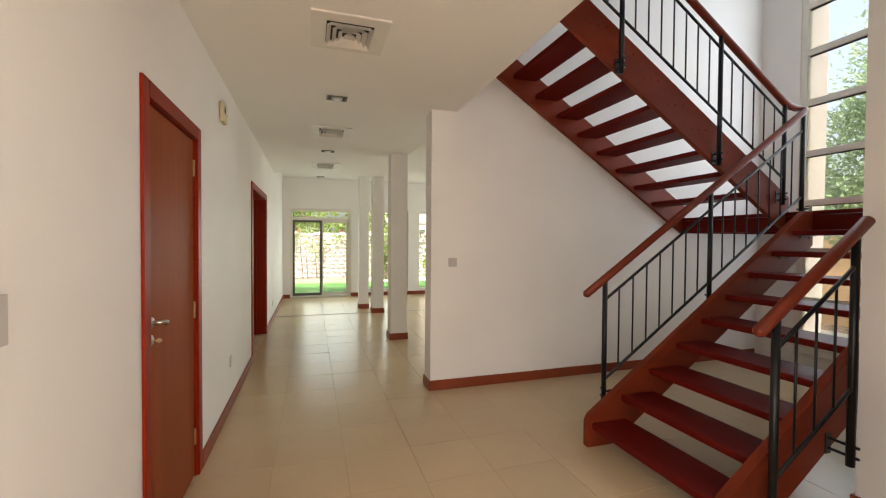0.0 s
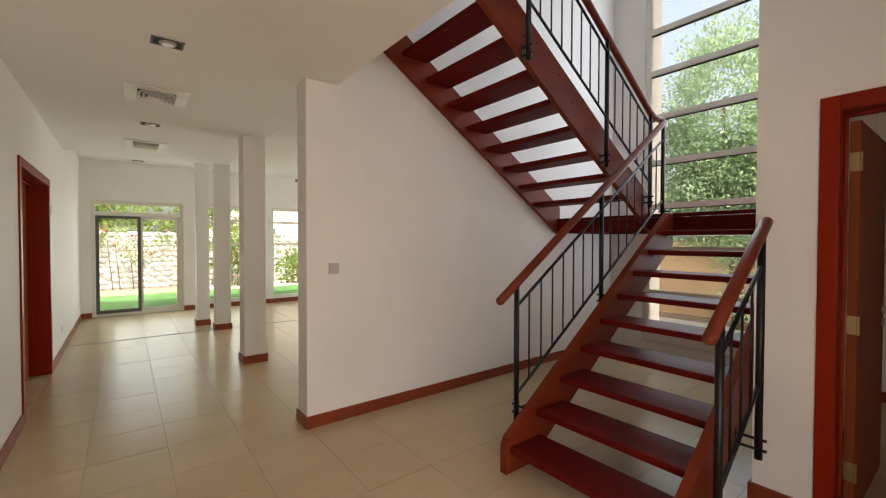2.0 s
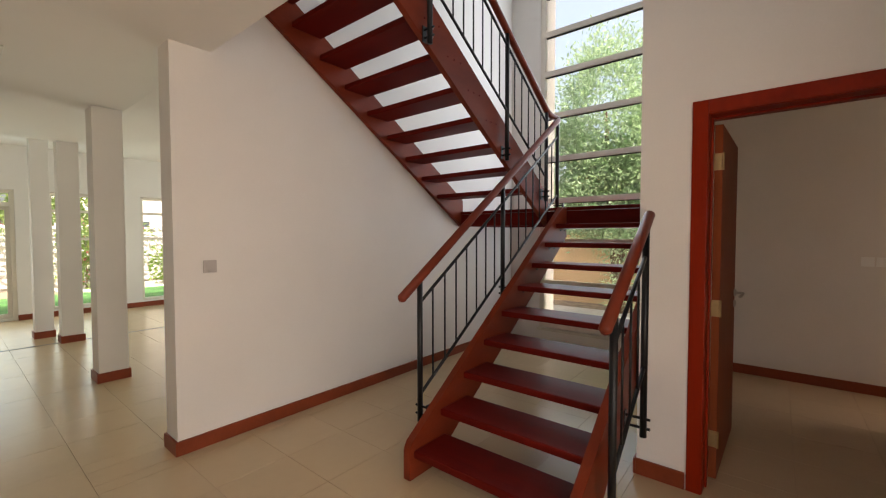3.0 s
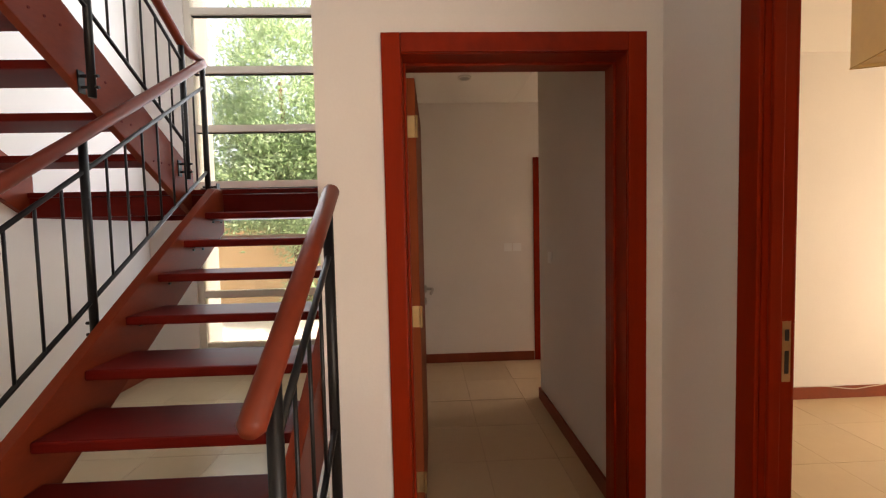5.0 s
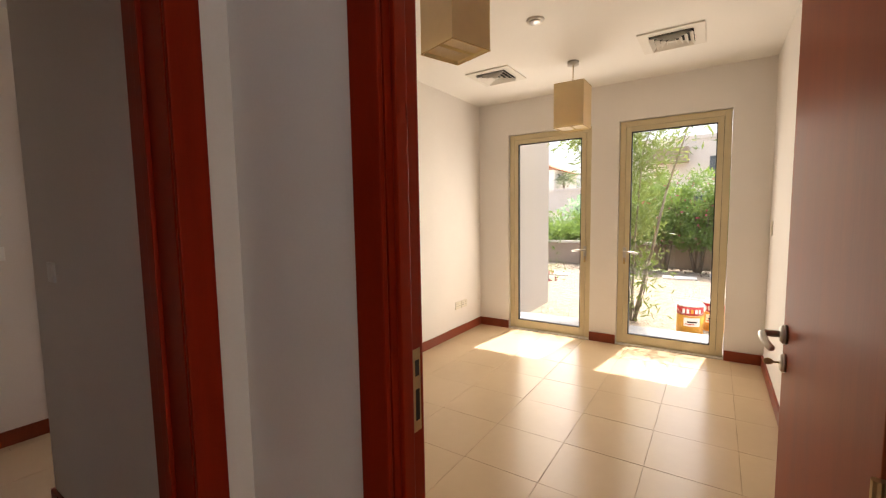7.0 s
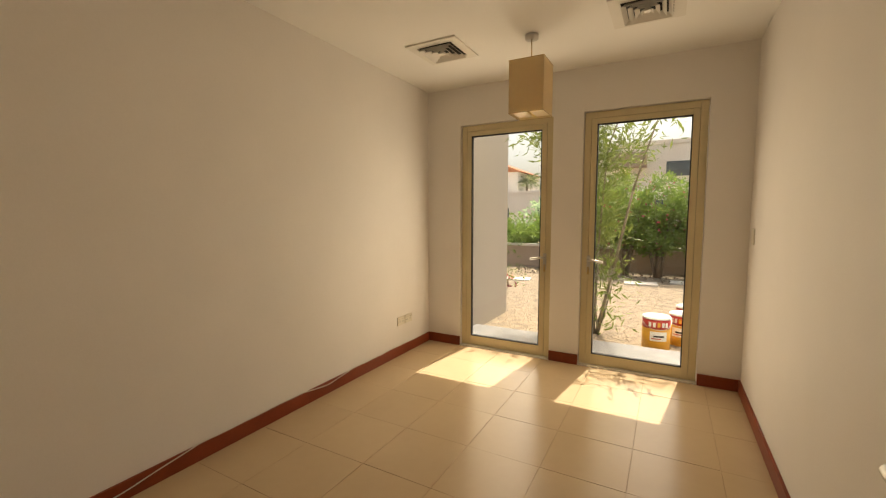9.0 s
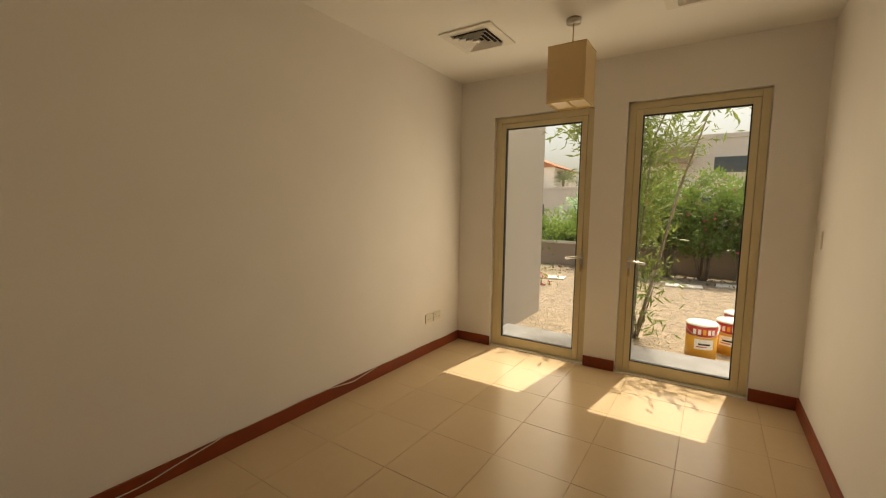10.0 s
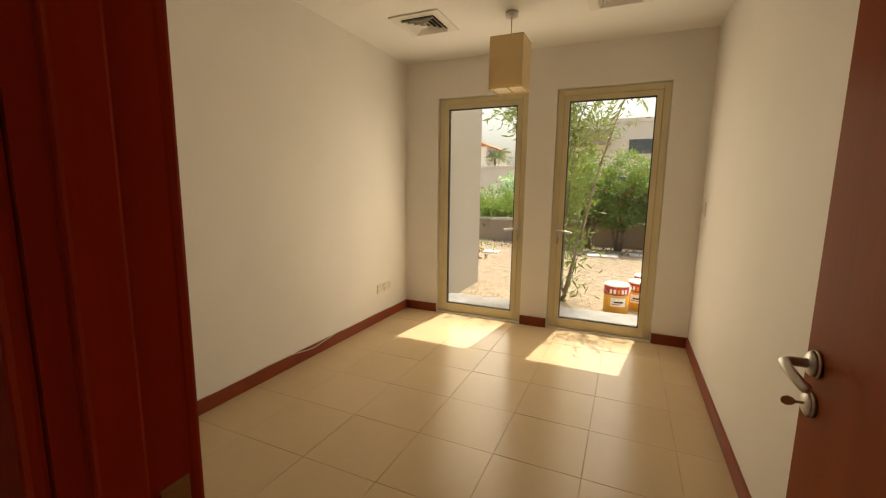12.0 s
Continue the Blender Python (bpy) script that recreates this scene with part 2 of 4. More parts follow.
def sweep(bm, pts, r, seg=12):
    """A round bar through points, with rounded ends."""
    pts = [Vector(p) for p in pts]
    rings = []
    n = len(pts)
    tang = [(pts[min(i + 1, n - 1)] - pts[max(i - 1, 0)]).normalized() for i in range(n)]
    path = [(pts[0] - tang[0] * r * 0.55, tang[0], r * 0.55)] + [(p, t, r) for p, t in zip(pts, tang)] + [(pts[-1] + tang[-1] * r * 0.55, tang[-1], r * 0.55)]
    side = tang[0].orthogonal().normalized()
    for p, t, rad in path:
        side = (side - t * side.dot(t)).normalized()
        up = t.cross(side)
        rings.append([bm.verts.new(p + (side * math.cos(k * 2 * math.pi / seg) + up * math.sin(k * 2 * math.pi / seg)) * rad) for k in range(seg)])
    for u, v in zip(rings, rings[1:]):
        for k in range(seg):
            bm.faces.new((u[k], u[(k + 1) % seg], v[(k + 1) % seg], v[k]))
    bm.faces.new(rings[0])
    bm.faces.new(rings[-1])
    return bm


def prism(bm, outline, axis, lo, hi, bevel=0.0):
    """A flat outline of (a, z) pushed along y (axis 'y') or x (axis 'x'), or of (x, y) pushed along z."""
    def at(a, b, c):
        return {"y": (a, c, b), "x": (c, a, b), "z": (a, b, c)}[axis]
    one = [bm.verts.new(at(a, b, lo)) for a, b in outline]
    two = [bm.verts.new(at(a, b, hi)) for a, b in outline]
    faces = [bm.faces.new(one), bm.faces.new(two)]
    n = len(outline)
    for i in range(n):
        faces.append(bm.faces.new((one[i], one[(i + 1) % n], two[(i + 1) % n], two[i])))
    if bevel:
        bmesh.ops.recalc_face_normals(bm, faces=faces)
        bmesh.ops.bevel(bm, geom=list({e for f in faces for e in f.edges}), offset=bevel, segments=2, affect="EDGES", profile=0.6)
    return bm


def wall(name, axis, face0, face1, lo, hi, z0, z1, openings=(), mat=M_WALL, label="white painted plaster wall"):
    """A wall between two faces (x for axis 'x', y for axis 'y') that runs from lo to hi, with openings (lo, hi, z0, z1) cut through."""
    bm = bmesh.new()
    us = sorted({lo, hi, *[v for o in openings for v in o[:2]]})
    zs = sorted({z0, z1, *[v for o in openings for v in o[2:]]})
    us = [u for u in us if lo <= u <= hi]
    zs = [z for z in zs if z0 <= z <= z1]
    full = [[not any(o[0] <= (a + b) / 2 <= o[1] and o[2] <= (c + d) / 2 <= o[3] for o in openings) for c, d in zip(zs, zs[1:])] for a, b in zip(us, us[1:])]
    cache = {}

    def v(f, u, z):
        key = (f, u, z)
        if key not in cache:
            cache[key] = bm.verts.new((f, u, z) if axis == "x" else (u, f, z))
        return cache[key]
    for i in range(len(us) - 1):
        for j in range(len(zs) - 1):
            if not full[i][j]:
                continue
            a, b, c, d = us[i], us[i + 1], zs[j], zs[j + 1]
            for f in (face0, face1):
                bm.faces.new((v(f, a, c), v(f, b, c), v(f, b, d), v(f, a, d)))
            for di, dj, p, q in ((-1, 0, (a, c), (a, d)), (1, 0, (b, c), (b, d)), (0, -1, (a, c), (b, c)), (0, 1, (a, d), (b, d))):
                k, l = i + di, j + dj
                if not (0 <= k < len(us) - 1 and 0 <= l < len(zs) - 1 and full[k][l]):
                    bm.faces.new((v(face0, *p), v(face0, *q), v(face1, *q), v(face1, *p)))
    return solid(name, bm, mat, label, "wall", "structure")

# ---- the shell of the house ----
CEIL, TOP = 2.78, 6.2
YN, XE, YS = 12.575, 5.78, -2.6
XO, LIV, SY = 6.27, 3.06, 1.558
# The opening at y -0.85 to 1.25 is unseen, added to admit light.
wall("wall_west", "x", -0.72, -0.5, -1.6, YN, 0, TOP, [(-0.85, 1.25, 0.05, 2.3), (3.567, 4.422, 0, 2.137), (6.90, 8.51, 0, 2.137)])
# The doorway here is unseen, only supposed as a way in for daylight.
wall("wall_entrance", "y", -1.6, -1.4, -0.5, 1.4, 0, TOP, [(-0.35, 1.25, 0.0, 2.4)])
wall("wall_study_west", "x", 1.4, 1.6, YS, 1.404, 0, TOP)
wall("wall_study_door", "y", 1.404, 1.50, 1.4, 3.06, 0, TOP, [(1.75, 2.573, 0, 2.15)])
wall("wall_study_store", "y", 1.404, SY, 3.06, 4.75, 0, TOP)
wall("wall_study_east", "x", 4.55, 4.75, YS, 1.404, 0, TOP)
wall("wall_study_south", "y", YS - 0.15, YS, 1.4, 4.75, 0, TOP, [(3.165, 4.15, 0, 2.385), (1.905, 2.885, 0, 2.385)])
wall("wall_store_door", "x", 3.06, 3.26, SY, 2.93, 0, TOP, [(1.625, 2.608, 0, 2.196)])
wall("wall_stair_south", "y", 2.73, 2.93, 3.26, XE, 0, TOP)
wall("wall_stair_north", "y", 5.387, 5.59, 1.31, XE, 0, TOP, label="white painted plaster wall behind the open staircase")
# The opening at y 7.8 to 11.4 is unseen, made for the added lamp.
wall("wall_east", "x", XE, XO, 0.0, YN, 0, TOP, [(3.12, 4.93, 0.17, 5.4), (7.8, 11.4, 0.4, 2.6), (0.395, 1.29, 0, 2.15)])
# This window opening is unseen, added for the side room's fill lamp.
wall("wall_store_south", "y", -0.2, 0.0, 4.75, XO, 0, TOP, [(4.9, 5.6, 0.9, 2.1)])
wall("wall_north", "y", YN, YN + 0.24, -0.72, XO, 0, TOP, [(-0.335, 1.175, 0, 2.285), (1.60, 2.72, 0.12, 2.285), (3.0, 4.12, 0.12, 2.285)])


def slab(name, spans, z0, z1, label):
    bm = bmesh.new()
    for s in spans:
        box(bm, *s, z0, z1)
    return solid(name, bm, M_CEIL, label, "ceiling", "structure")


slab("ceiling_hall", [(-0.5, 1.57, -1.4, 10.0)], CEIL, 3.56, "flat white painted ceiling of the hall")
slab("ceiling_dining", [(1.572, XE, 5.59, 9.998)], CEIL, 3.56, "flat white painted ceiling of the dining area")
slab("ceiling_living", [(-0.5, XE, 10.002, YN)], LIV, 3.56, "raised white painted ceiling of the living room")
slab("ceiling_study", [(1.6, 4.55, YS, 1.404)], CEIL, 3.5, "flat white painted ceiling of the small room")
slab("ceiling_store", [(3.26, XE, SY, 2.73), (4.75, XE, 0.0, SY - 0.002)], CEIL, 3.5, "flat white painted ceiling of the side room")
slab("ceiling_upper", [(-0.72, XO, -1.6, YN + 0.24)], TOP, TOP + 0.2, "flat white ceiling over the stairwell")

# floor bed under the tiles
bm = bmesh.new()
box(bm, -0.72, XO, -1.6, YN + 0.1, -0.25, -0.003)
box(bm, 1.4, 4.75, YS - 0.2, -1.6, -0.25, -0.003)
FLOOR = solid("floor", bm, M_GROUT, "beige ceramic tile floor with thin brown joints", "floor", "structure")


# ---- skirting ----
def skirting(name, runs):
    for x0, y0, x1, y1, side in runs:
        bm = bmesh.new()
        d = 0.016
        if abs(x1 - x0) > abs(y1 - y0):
            box(bm, min(x0, x1), max(x0, x1), *sorted((y0, y0 + d * side)), 0.0, 0.098, 0.003)
        else:
            box(bm, *sorted((x0, x0 + d * side)), min(y0, y1), max(y0, y1), 0.0, 0.098, 0.003)
        solid(name, bm, M_SKIRT, "reddish brown wooden skirting along the wall", "skirting", "structure")


skirting("baseboard", [
    (-0.5, -1.4, -0.5, -0.85, 1), (-0.5, 1.25, -0.5, 3.515, 1), (-0.5, 4.475, -0.5, 6.835, 1), (-0.5, 8.545, -0.5, YN, 1),
    (1.31, 5.387, 5.75, 5.387, -1), (1.31, 5.371, 1.31, 5.606, -1), (1.31, 5.59, XE, 5.59, 1),
    (3.06, 2.665, 3.06, 2.93, -1), (3.044, 2.93, XE, 2.93, 1),
    (3.06, 1.50, 3.06, 1.573, -1), (2.626, 1.50, 3.044, 1.50, 1), (1.4, 1.50, 1.697, 1.50, 1),
    (1.175, YN, 1.6, YN, -1), (1.6, YN, XE, YN, -1), (-0.484, YN, -0.335, YN, -1),
    (4.55, YS, 4.55, 1.404, -1), (1.6, YS, 1.6, 1.404, 1),
    (4.15, YS, 4.534, YS, 1), (2.887, YS, 3.163, YS, 1), (1.616, YS, 1.903, YS, 1),
    (3.35, SY, 4.75, SY, 1), (4.75, 0, 4.75, SY + 0.016, 1), (XE, 1.345, XE, 2.73, -1), (3.26, 2.73, XE, 2.73, -1),
])


# ---- columns ----
def column(x0, x1, y0, y1, top):
    col = base("column", ((x0 + x1) / 2, (y0 + y1) / 2, 0), "slender square white painted column with brown wooden skirting", "column", "columns in the hall")
    hx, hy = (x1 - x0) / 2, (y1 - y0) / 2
    part("shaft", boxed(-hx, hx, -hy, hy, 0, top, bevel=0.004), M_WALL, col)
    for a in range(4):
        bm = bmesh.new()
        if a % 2 == 0:
            s = -1 if a == 0 else 1
            box(bm, -hx - 0.016, hx + 0.016, *sorted((s * hy, s * (hy + 0.016))), 0, 0.098, 0.003)
        else:
            s = -1 if a == 1 else 1
            box(bm, *sorted((s * hx, s * (hx + 0.016))), -hy, hy, 0, 0.098, 0.003)
        part("skirting", bm, M_SKIRT, col, "reddish brown wooden skirting")


column(1.31, 1.56, 7.55, 7.80, CEIL)
column(1.37, 1.60, 9.90, 10.13, LIV)
column(1.17, 1.37, 10.52, 10.74, LIV)


# ---- doors ----
def lever(parent, x, z, y, face, hand, rose=0.027, key=False):
    """A lever on a rose, with a key rose beneath; y is the face it sits on, face its outward sign, hand the way the lever points."""
    bm = bmesh.new()
    tube(bm, (x, y, z), (x, y + face * 0.008, z), rose, 24)
    tube(bm, (x, y + face * 0.008, z), (x, y + face * 0.016, z), rose, 24, rose * 0.72)
    part("rose", bm, M_CHROME, parent, "brushed steel rose", True)
    bm = bmesh.new()
    pts = [(0, 0.010, 0), (0, 0.040, 0), (0.002, 0.054, 0), (0.012, 0.062, 0), (0.032, 0.063, -0.003), (0.06, 0.060, -0.010), (0.082, 0.054, -0.019), (0.094, 0.047, -0.026)]
    sweep(bm, [(x + hand * a * 0.9, y + face * b * 0.9, z + c * 0.8) for a, b, c in pts], 0.0095, 14)
    part("handle", bm, M_CHROME, parent, "brushed steel lever handle", True)
    k = z - 0.082
    bm = bmesh.new()
    tube(bm, (x, y, k), (x, y + face * 0.008, k), rose * 0.95, 24)
    tube(bm, (x, y + face * 0.008, k), (x, y + face * 0.013, k), rose * 0.95, 24, rose * 0.7)
    part("keyhole_rose", bm, M_CHROME, parent, "brushed steel keyhole rose", True)
    if key:
        bm = bmesh.new()
        tube(bm, (x, y + face * 0.012, k), (x, y + face * 0.03, k), 0.003, 8)
        prism(bm, [(y + face * 0.026, k - 0.003), (y + face * 0.031, k - 0.008), (y + face * 0.040, k - 0.010), (y + face * 0.048, k - 0.006), (y + face * 0.050, k), (y + face * 0.048, k + 0.006), (y + face * 0.040, k + 0.010), (y + face * 0.031, k + 0.008), (y + face * 0.026, k + 0.003)], "x", x - 0.0012, x + 0.0012)
        part("key", bm, M_BRASS, parent, "small dull key left in the lock")


def door_leaf(parent, width, height, hinge_place, turn, handle_z=1.06, thick=0.042, hinges=(0.25, 1.05, 1.93), hinge_face=1, both=True, key=False):
    """A flush leaf that hangs from a hinge line: it runs along its own +x from the hinge."""
    leaf = new("leaf")
    leaf.parent = parent
    leaf.matrix_basis = pose(*hinge_place, 0, 0, turn)
    body = part("panel", boxed(0.002, width, -thick / 2, thick / 2, 0.006, height, bevel=0.002), M_VENEER, leaf, "flush dark red mahogany veneer")
    lever(leaf, width - 0.052, handle_z, thick / 2, 1, -1, key=key)
    if both:
        lever(leaf, width - 0.052, handle_z, -thick / 2, -1, -1)
    for z in hinges:
        bm = bmesh.new()
        tube(bm, (-0.004, hinge_face * (thick / 2 + 0.004), z - 0.05), (-0.004, hinge_face * (thick / 2 + 0.004), z + 0.05), 0.007, 10)
        box(bm, -0.001, 0.0015, -thick / 2 + 0.004, thick / 2 + 0.002, z - 0.05, z + 0.05)
        part("hinge", bm, M_BRASS, leaf, "worn brass butt hinge")
    return leaf


def door_frame(parent, axis, face0, face1, lo, hi, top, casing=0.08, proud=0.014, stop=0.5):
    """Linings, stops and casings round a clear opening, in the frame of its parent (which stands at the origin)."""
    def b(u0, u1, f0, f1, z0, z1, bev=0.003):
        return boxed(*sorted((f0, f1)), *sorted((u0, u1)), z0, z1, bevel=bev) if axis == "x" else boxed(*sorted((u0, u1)), *sorted((f0, f1)), z0, z1, bevel=bev)
    t = 0.029
    for u0, u1 in ((lo - t, lo), (hi, hi + t)):
        part("lining", b(u0, u1, face0 + 0.0005, face1 - 0.0005, 0, top, 0), M_WOOD_V, parent)
    part("lining", b(lo - t, hi + t, face0 + 0.0005, face1 - 0.0005, top, top + t, 0), M_WOOD, parent)
    mid = face0 + (face1 - face0) * stop
    for u0, u1 in ((lo, lo + 0.012), (hi - 0.012, hi)):
        part("stop", b(u0, u1, mid - 0.018, mid + 0.018, 0, top), M_WOOD_V, parent)
    part("stop", b(lo + 0.012, hi - 0.012, mid - 0.018, mid + 0.018, top - 0.012, top), M_WOOD, parent)
    for f, s in ((face0, -1), (face1, 1)):
        for u0, u1, in ((lo - casing, lo - 0.003), (hi + 0.003, hi + casing)):
            part("casing", b(u0, u1, f, f + s * proud, 0, top + casing, 0.004), M_WOOD_V, parent, "polished mahogany casing")
        part("casing", b(lo - 0.0025, hi + 0.0025, f, f + s * proud, top + 0.003, top + casing, 0.004), M_WOOD, parent, "polished mahogany casing")


d = base("door_1", (0, 0, 0), "closed flush mahogany door with steel lever in the hall wall", "door", kind="structure")
door_frame(d, "x", -0.72, -0.5, 3.597, 4.392, 2.107, stop=0.45)
door_leaf(d, 0.79, 2.10, (-0.535, 4.390, 0), -90, hinge_face=1, handle_z=1.11, key=True)
d = base("door_2", (0, 0, 0), "closed double mahogany door with steel lever in the hall wall", "door", kind="structure")
door_frame(d, "x", -0.72, -0.5, 6.93, 8.48, 2.107, stop=0.3)
door_leaf(d, 0.772, 2.10, (-0.69, 6.932, 0), 90, hinge_face=-1)
door_leaf(d, 0.772, 2.10, (-0.69, 8.478, 0), -90, hinge_face=1)
d = base("door_3", (0, 0, 0), "mahogany door standing wide open into the side room", "door", kind="structure")
door_frame(d, "x", 3.06, 3.26, 1.655, 2.578, 2.166, stop=0.55)
door_leaf(d, 0.87, 2.15, (3.278, 2.553, 0), -1, hinge_face=-1)
d = base("door_4", (0, 0, 0), "mahogany door standing open into the small room with a key in its lock", "door", kind="structure")
door_frame(d, "y", 1.404, 1.50, 1.78, 2.543, 2.12, stop=0.62)
door_leaf(d, 0.79, 2.10, (1.799, 1.382, 0), -89, hinge_face=1, handle_z=1.098, key=True)
part("strike_plate", boxed(2.5415, 2.5435, 1.407, 1.433, 0.975, 1.16), M_BRASS, d, "brass strike plate")
for z0, z1 in ((1.0, 1.07), (1.10, 1.135)):
    part("strike_hole", boxed(2.5405, 2.542, 1.413, 1.426, z0, z1), M_DARK, d)
d = base("door_5", (0, 0, 0), "closed mahogany door with wide casing in the side room", "door", kind="structure")
door_frame(d, "x", XE, XO, 0.425, 1.26, 2.12, stop=0.6)
door_leaf(d, 0.83, 2.11, (5.85, 1.259, 0), -90, hinge_face=-1)


# ---- windows ----
def glazed_door(name, x0, x1, top, y, handle_x, hand):
    """A champagne aluminium garden door: outer frame, sash, black gasket, one pane, lever."""
    w = base(name, ((x0 + x1) / 2, y, 0), "closed champagne aluminium glazed garden door, the sun shining through", "window", kind="structure")
    a, b = x0 - (x0 + x1) / 2, x1 - (x0 + x1) / 2
    for i, (l, fw, dep, z0, z1, mat, off) in enumerate((("frame", 0.0575, 0.07, 0.012, top, M_GOLD, 0.0), ("sash", 0.050, 0.05, 0.03, top - 0.060, M_GOLD, 0.014))):
        s = i * 0.060
        for u0, u1 in ((a + s, a + s + fw), (b - s - fw, b - s)):
            part(l, boxed(u0, u1, off - dep / 2, off + dep / 2, z0, z1, bevel=0.004), mat, w)
        for v0, v1 in ((z0, z0 + fw + 0.035 * i), (z1 - fw, z1)):
            part(l, boxed(a + s + fw, b - s - fw, off - dep / 2, off + dep / 2, v0, v1, bevel=0.004), mat, w)
    for u0, u1 in ((a + 0.0577, a + 0.0598), (b - 0.0598, b - 0.0577)):
        part("gap_seal", boxed(u0, u1, -0.02, 0.012, 0.03, top - 0.052), M_GASKET, w)
    part("gap_seal", boxed(a + 0.06, b - 0.06, -0.02, 0.012, top - 0.0598, top - 0.0577), M_GASKET, w)
    g = 0.060 + 0.050
    z0, z1 = 0.03 + 0.085, top - 0.058 - 0.052
    for u0, u1, v0, v1 in ((a + g, a + g + 0.008, z0, z1), (b - g - 0.008, b - g, z0, z1), (a + g, b - g, z0, z0 + 0.008), (a + g, b - g, z1 - 0.008, z1)):
        part("gasket", boxed(u0, u1, 0.0, 0.0385, v0, v1), M_GASKET, w)
    p = part("pane", boxed(a + g - 0.01, b - g + 0.01, 0.028, 0.032, z0 - 0.01, z1 + 0.01), M_GLASS, w)
    p.visible_shadow = False
    bm = bmesh.new()
    hx = handle_x - (x0 + x1) / 2
    box(bm, hx - 0.016, hx + 0.016, 0.039, 0.05, 0.9, 1.06, 0.004)
    sweep(bm, [(hx, 0.045, 1.02), (hx, 0.09, 1.02), (hx + hand * 0.03, 0.095, 1.02), (hx + hand * 0.13, 0.09, 1.005)], 0.011, 10)
    part("handle", bm, M_CHROME, w, "grey metal lever handle", True)
    bm = bmesh.new()
    tube(bm, (hx, 0.039, 0.94), (hx, 0.05, 0.94), 0.012, 12)
    box(bm, hx - 0.01, hx + 0.01, 0.052, 0.056, 0.88, 0.93, 0.002)
    part("lock", bm, M_BRASS, w, "dark brass lock with key")
    return w


YW = YS - 0.075
glazed_door("window_1", 3.17, 4.145, 2.38, YW, 3.23, 1)
glazed_door("window_2", 1.91, 2.88, 2.38, YW, 2.815, -1)
for x0, x1 in ((3.167, 4.148), (1.907, 2.883)):
    solid("door_sill", boxed(x0, x1, YS - 0.148, YS + 0.012, -0.003, 0.011, bevel=0.003), M_MARBLE, "pale stone threshold under the garden door", "threshold", "structure")

# tall stair window, seven lights high
w = base("window_3", (XE + 0.05, 4.025, 0.17), "tall stairwell window with slim beige horizontal bars", "window", kind="structure")
y0, y1, zt = -0.905, 0.905, 5.23
for u0, u1 in ((y0, y0 + 0.07), (y1 - 0.07, y1)):
    part("frame", boxed(-0.04, 0.04, u0, u1, 0, zt, bevel=0.004), M_ALU, w)
bars = [0.04, 0.645, 1.23, 1.80, 2.38, 2.98, 3.57, 4.12, 4.66, 5.19]
for k, z in enumerate(bars):
    part("bar", boxed(-0.045, 0.045, y0 + 0.07, y1 - 0.07, z - 0.035, z + 0.035, bevel=0.004), M_ALU, w)
    part("gasket", boxed(-0.02, 0.02, y0 + 0.07, y1 - 0.07, z - 0.043, z - 0.0355), M_GASKET, w)
part("lower_rail", boxed(-0.03, 0.058, y0 + 0.07, y1 - 0.07, 0.077, 0.118, bevel=0.005), M_ALU, w)
for z0, z1 in zip(bars, bars[1:]):
    p = part("pane", boxed(-0.004, 0.004, y0 + 0.06, y1 - 0.06, z0 + 0.03, z1 - 0.03), M_GLASS, w)
    p.visible_shadow = False
solid("window_sill", boxed(XE - 0.03, XE + 0.05, 3.10, 4.95, 0.13, 0.168, bevel=0.004), M_MARBLE, "white stone sill under the tall stair window", "sill", "structure")

# sliding door of the living room
w = base("window_4", (0.42, YN + 0.1, 0), "beige sliding garden door with one dark framed screen and a transom", "window", kind="structure")
a, b = -0.755, 0.755
for u0, u1 in ((a, a + 0.06), (b - 0.06, b)):
    part("frame", boxed(u0, u1, -0.06, 0.06, 0, 2.283, bevel=0.004), M_ALU, w)
for v0, v1 in ((0.0, 0.05), (1.99, 2.07), (2.225, 2.283)):
    part("frame", boxed(a + 0.06, b - 0.06, -0.06, 0.06, v0, v1, bevel=0.004), M_ALU, w)
for u0, u1, off, mat in ((a + 0.06, 0.02, -0.03, M_DARKALU), (0.0, b - 0.06, 0.02, M_ALU)):
    for p0, p1 in ((u0, u0 + 0.055), (u1 - 0.055, u1)):
        part("sash", boxed(p0, p1, off - 0.02, off + 0.02, 0.05, 1.99, bevel=0.003), mat, w)
    for v0, v1 in ((0.05, 0.12), (1.935, 1.99)):
        part("sash", boxed(u0 + 0.055, u1 - 0.055, off - 0.02, off + 0.02, v0, v1, bevel=0.003), mat, w)
    p = part("pane", boxed(u0 + 0.05, u1 - 0.05, off - 0.003, off + 0.003, 0.11, 1.94), M_GLASS, w)
    p.visible_shadow = False
p = part("pane", boxed(a + 0.05, b - 0.05, -0.003, 0.003, 2.06, 2.23), M_GLASS, w)
p.visible_shadow = False
bm = bmesh.new()
box(bm, 0.045, 0.07, -0.03, -0.004, 0.98, 1.12, 0.004)
part("handle", bm, M_CHROME, w)


